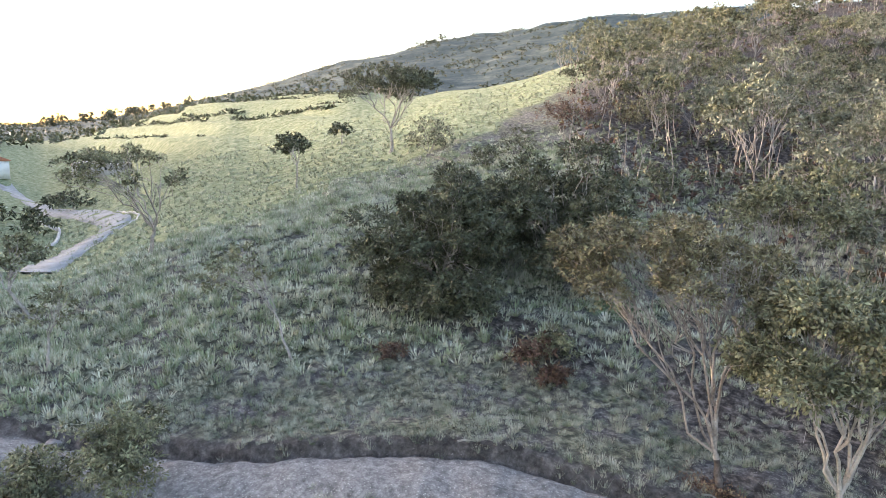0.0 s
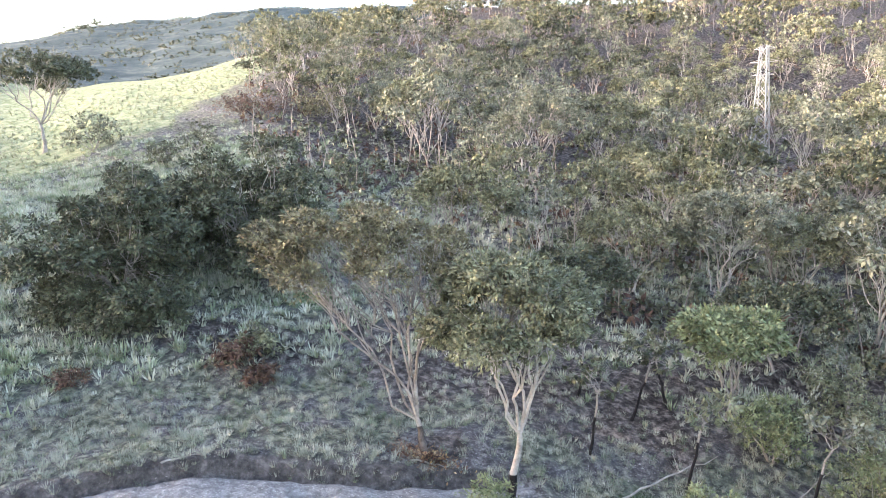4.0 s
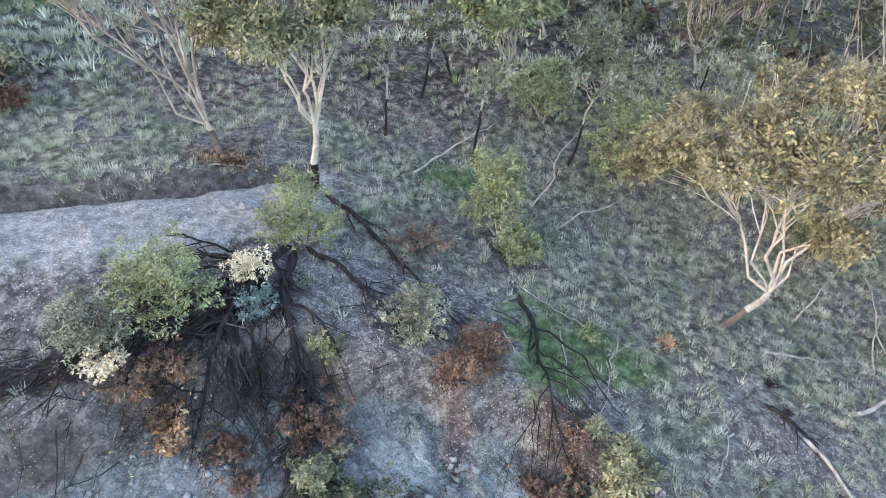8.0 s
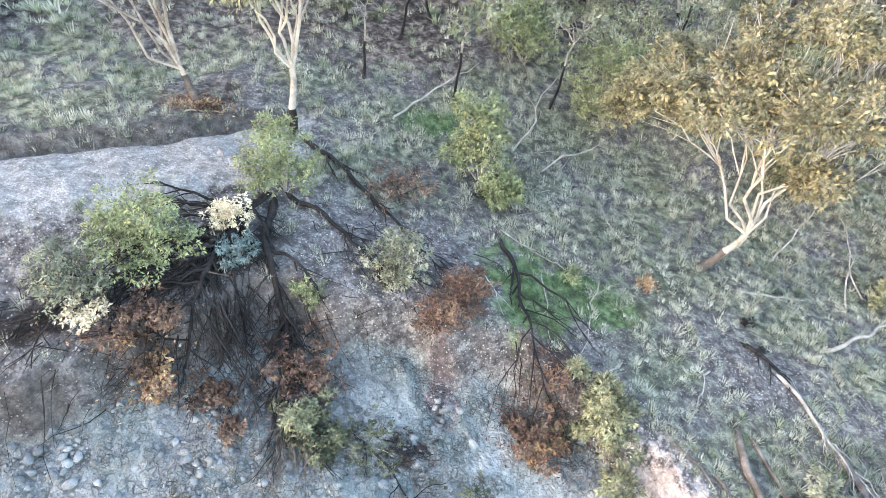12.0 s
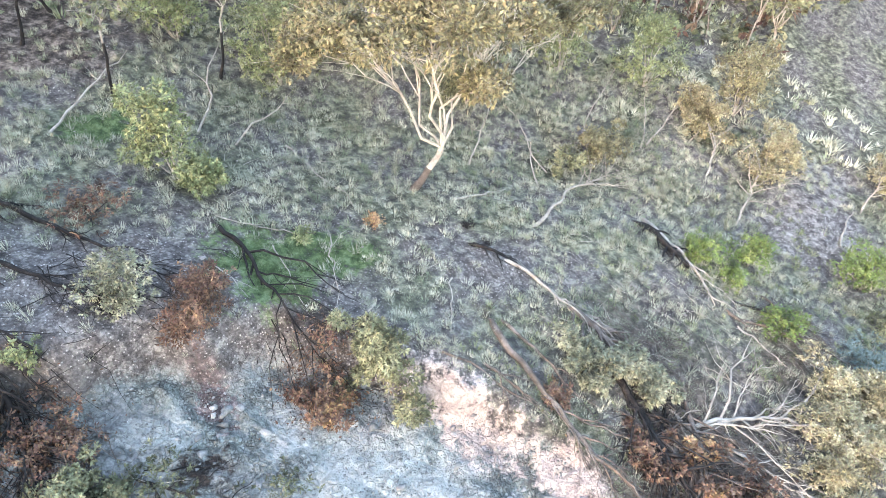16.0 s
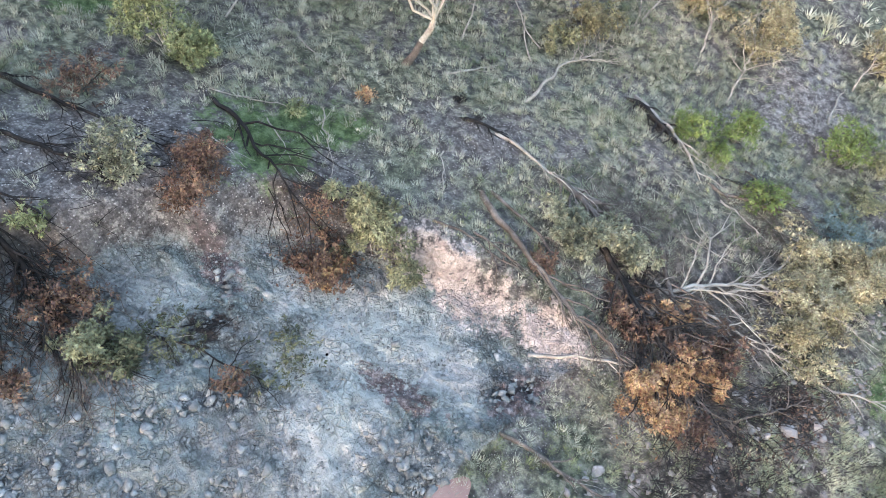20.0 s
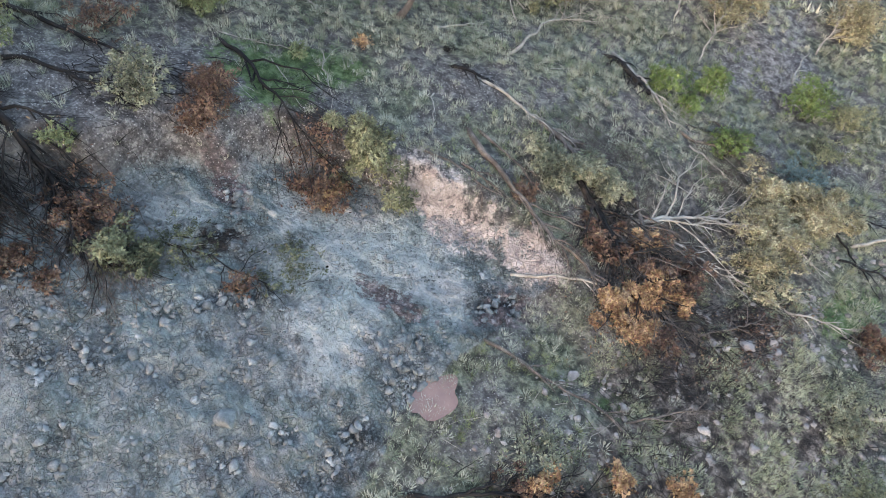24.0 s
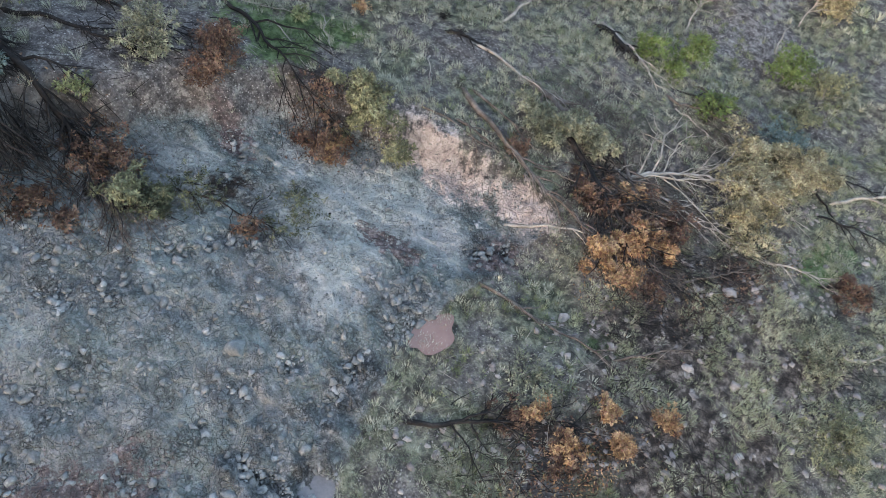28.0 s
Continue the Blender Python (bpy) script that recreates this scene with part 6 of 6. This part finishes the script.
def ribbon(name, xs, ys, wide, lift, mat, label, category, thick=0.0):
    u = np.linspace(0, len(xs) - 1, 90)
    x, y = np.interp(u, range(len(xs)), xs), np.interp(u, range(len(ys)), ys)
    for _ in range(6):
        x[1:-1], y[1:-1] = (x[:-2] + x[1:-1] * 2 + x[2:]) / 4, (y[:-2] + y[1:-1] * 2 + y[2:]) / 4
    dx, dy = np.gradient(x), np.gradient(y)
    m = np.hypot(dx, dy)
    nx, ny = -dy / m * wide / 2, dx / m * wide / 2
    za, zb = height(x + nx, y + ny) + lift, height(x - nx, y - ny) + lift
    rows = [np.stack([x + nx, y + ny, za - lift - 1.2], 1), np.stack([x + nx, y + ny, za], 1), np.stack([x - nx, y - ny, zb], 1), np.stack([x - nx, y - ny, zb - lift - 1.2], 1)]
    v = np.stack(rows, 1).reshape(-1, 3)
    i, j = np.meshgrid(np.arange(89), np.arange(3), indexing="ij")
    k = (i * 4 + j).ravel()
    return tagged(new(name, mesh_from(name, v, np.stack([k, k + 1, k + 5, k + 4], 1), mat)), label, category, kind="structure")


ribbon("road", ROAD_X, ROAD_Y, 4.2, 0.06, ASPHALT, "narrow winding pale grey road in the valley", "road")
ribbon("low_wall", (-96, -104, -116, -134), (29, 33, 37.5, 40), 0.4, 0.4, ROOFGREY, "low pale concrete wall along the valley path", "wall")
ribbon("road_kerb", (-84, -92, -97.5, -101, -106, -116), (29.5, 36, 41.5, 43.5, 44.8, 46.3), 0.25, 0.12, ROOFGREY, "pale kerb on the bend of the road", "kerb")


def box_mesh(name, x0, x1, y0, y1, z0, z1, mat):
    v = [(x, y, z) for z in (z0, z1) for x, y in ((x0, y0), (x1, y0), (x1, y1), (x0, y1))]
    f = [(0, 3, 2, 1), (4, 5, 6, 7), (0, 1, 5, 4), (1, 2, 6, 5), (2, 3, 7, 6), (3, 0, 4, 7)]
    return mesh_from(name, v, f, mat)


def house(x, y, turn, lx, ly, tall, wall, roof, label, gable=1.4):
    at = on_ground(x, y)
    root = thing("house", at, label, "house")
    root.rotation_euler = (0, 0, radians(turn))
    part("wall", box_mesh("wall", -lx / 2, lx / 2, -ly / 2, ly / 2, -1.5, tall, wall), root)
    o = 0.35
    v = [(-lx / 2 - o, -ly / 2 - o, tall), (lx / 2 + o, -ly / 2 - o, tall), (lx / 2 + o, ly / 2 + o, tall), (-lx / 2 - o, ly / 2 + o, tall), (-lx / 2 - o, 0, tall + gable), (lx / 2 + o, 0, tall + gable)]
    low = [(a, b, c - 0.15) for a, b, c in v[:4]]
    bm = bmesh.new()
    vs = [bm.verts.new(p) for p in v + low]
    for q in ((0, 1, 5, 4), (2, 3, 4, 5), (3, 0, 4), (1, 2, 5), (0, 6, 7, 1), (1, 7, 8, 2), (2, 8, 9, 3), (3, 9, 6, 0), (6, 9, 8, 7)):
        bm.faces.new([vs[i] for i in q])
    me = bpy.data.meshes.new("roof")
    bm.to_mesh(me)
    me.materials.append(roof)
    part("roof", me, root)
    for wx in np.arange(-lx / 2 + 1.5, lx / 2 - 0.8, 2.4):
        for sy in (-1, 1):
            part("window", box_mesh("window", wx - 0.45, wx + 0.45, sy * (ly / 2 + 0.01) - 0.05, sy * (ly / 2 + 0.01) + 0.05, 1.0, 2.2, GLASSDARK), root)
    part("door", box_mesh("door", lx / 2 - 0.02, lx / 2 + 0.06, -0.5, 0.5, 0, 2.1, BROWNWOOD), root)
    return root


house(-214, 52, 20, 10, 7, 3.4, WALLWHITE, ROOFRED, "white-walled farmhouse with a terracotta tiled roof")
house(-196, 78, 12, 26, 8, 2.6, ROOFGREY, ROOFGREY, "long low grey farm shed in the valley", 0.5)
rng_v = np.random.default_rng(9)
for k in range(22):
    vx, vy = rng_v.uniform(-260, -95), rng_v.uniform(18, 75)
    if min(math.hypot(vx - a, vy - b) for a, b in zip(ROAD_X, ROAD_Y)) < 6 or math.hypot(vx + 200, vy - 65) < 22 or vy > -0.42 * vx:
        continue
    shrub("valley_tree", "round dark olive tree in the valley", "tree", on_ground(vx, vy), rng_v.uniform(4, 7), rng_v.uniform(3, 5), 800 + k, LEAF_DARK, 700, 0.5, 5, BARK_GREY, "valley trees", 12)


def far_scrub():
    rng = np.random.default_rng(31)
    n = 9000
    az, d = np.radians(rng.uniform(-80, -8, n)), 280 + 1250 * rng.random(n) ** 0.8
    x, y = d * np.sin(az), d * np.cos(az)
    k = rng.random(n) < np.clip(0.45 + 0.8 * ripple(x, y, 260, 33), 0.05, 1)
    x, y, d = x[k], y[k], d[k]
    c = np.stack([x, y, height(x, y) + 1.2], 1)
    v, f = leaves(rng, c, 1.5 + d / 600 * rng.uniform(0.6, 1.6, len(d)), 14, 2.0, 0.6)
    tagged(new("far_scrub", mesh_from("far_scrub", v, f, LEAF_DARK)), "dark scrub dotting the far hills", "scrub", kind="stuff")
    m = 26
    az, d = np.radians(np.concatenate([rng.uniform(-46, -40.5, 9), rng.uniform(-73, -62, m - 9)])), np.concatenate([rng.uniform(1380, 1500, 9), rng.uniform(900, 1400, m - 9)])
    for x, y in zip(d * np.sin(az), d * np.cos(az)):
        shrub("ridge_tree", "dark tree on the far skyline", "tree", on_ground(x, y), 13, 12, int(-x) % 997, LEAF_DARK, 260, 2.2, 4, BARK_GREY, "skyline trees", 9)


far_scrub()


def hedge_rows():
    """Scrubby rows along the contours of the terraced field."""
    rng = np.random.default_rng(61)
    spots = []
    for az in np.arange(-70, -49, 0.11):
        a = radians(az + 0.03 * rng.normal())
        d = np.linspace(190, 430, 160)
        z = upland(d * math.sin(a), d * math.cos(a))
        for level in (13.0, 17.5, 21.5, 25.0, 28.5, 32.0, 35.5):
            k = int(np.argmax(z > level))
            if 0 < k < 159 and rng.random() < 0.8 and math.sin(az * 0.9 + level) > -0.55:
                spots.append((d[k] * math.sin(a), d[k] * math.cos(a)))
    x, y = np.array(spots).T
    v, f = leaves(rng, np.stack([x, y, height(x, y) + 0.3], 1), rng.uniform(0.5, 1.1, len(x)), 18, 0.6, 0.6)
    tagged(new("hedge_rows", mesh_from("hedge_rows", v, f, LEAF_DARK)), "dark scrubby rows along the terraces of the green field", "hedges", kind="stuff")


hedge_rows()


# ---- litter: fine twigs and leaves where timber fell ----
def litter(name, label, seed, n, spots, low, high, radius, mat, lift=0.25):
    rng = np.random.default_rng(seed)
    s = Soup()
    c = np.array(spots)[rng.integers(0, len(spots), n)]
    x, y = c[:, 0] + rng.normal(0, 0.5, n) * c[:, 2], c[:, 1] + rng.normal(0, 0.5, n) * c[:, 3]
    a, ln = np.radians(c[:, 4]) + rng.normal(0, 0.6, n), rng.uniform(low, high, n)
    ex, ey = x + ln * np.sin(a), y + ln * np.cos(a)
    p = np.stack([x, y, height(x, y) + rng.uniform(0, lift, n)], 1)
    e = np.stack([ex, ey, height(ex, ey) + rng.uniform(0, lift, n)], 1)
    for k in range(n):
        r = radius * rng.uniform(0.5, 1.3)
        tube(s, curve_between(rng, p[k], e[k], 0, 0.09, 5), np.linspace(r, r * 0.3, 5), 3)
    return tagged(new(name, s.mesh(name, mat)), label, "twigs", kind="stuff")


litter("burnt_twigs", "tangle of black burnt twigs on the slip edge", 41, 420, ((-7.5, 16.0, 3.0, 1.8, 190), (-5.4, 15.6, 1.8, 2.2, 175), (-11.5, 14.2, 2.6, 1.4, 225), (-8.0, 16.6, 2.0, 1.4, 200), (-1.5, 18.2, 2.4, 1.6, 140)), 0.5, 2.0, 0.022, CHAR)
litter("dead_twigs", "tangle of brown dead twigs under fallen gums", 42, 2000, ((13.4, 6.2, 2.4, 2.6, 160), (13.0, 5.0, 2.6, 3.0, 170), (12.2, 3.6, 2.4, 1.8, 150), (15.0, 5.0, 2.0, 1.6, 120), (21.5, 7.5, 2.4, 2.4, 140), (14.6, 10.0, 1.6, 2.4, 160), (-4.2, 13.0, 1.4, 1.6, 175)), 0.5, 1.8, 0.014, BROWNWOOD, 0.4)
litter("pale_twigs", "pale bare twigs lying in the grass", 43, 330, ((13.4, 11.5, 1.8, 3.4, 155), (17.5, 4.4, 2.4, 1.4, 115), (22.0, 6.0, 2.4, 2.4, 130), (24.0, 18.0, 4.0, 4.0, 70), (6.0, 24.0, 6.0, 5.0, 40), (4.5, 0.5, 4.0, 3.0, 120), (18.0, 12.0, 4.0, 4.0, 150)), 0.5, 2.0, 0.013, DEAD)
litter("rubble_twigs", "dark rotten sticks among the rubble", 44, 1000, ((10.5, 1.5, 3.0, 1.6, 140), (15.5, 2.0, 3.0, 1.6, 120), (3.0, -1.0, 4.0, 2.4, 110), (13.0, 0.5, 4.0, 2.0, 115), (18.0, -4.0, 4.0, 3.0, 120), (8.5, -3.0, 2.0, 3.0, 160)), 0.4, 1.6, 0.016, CHAR)
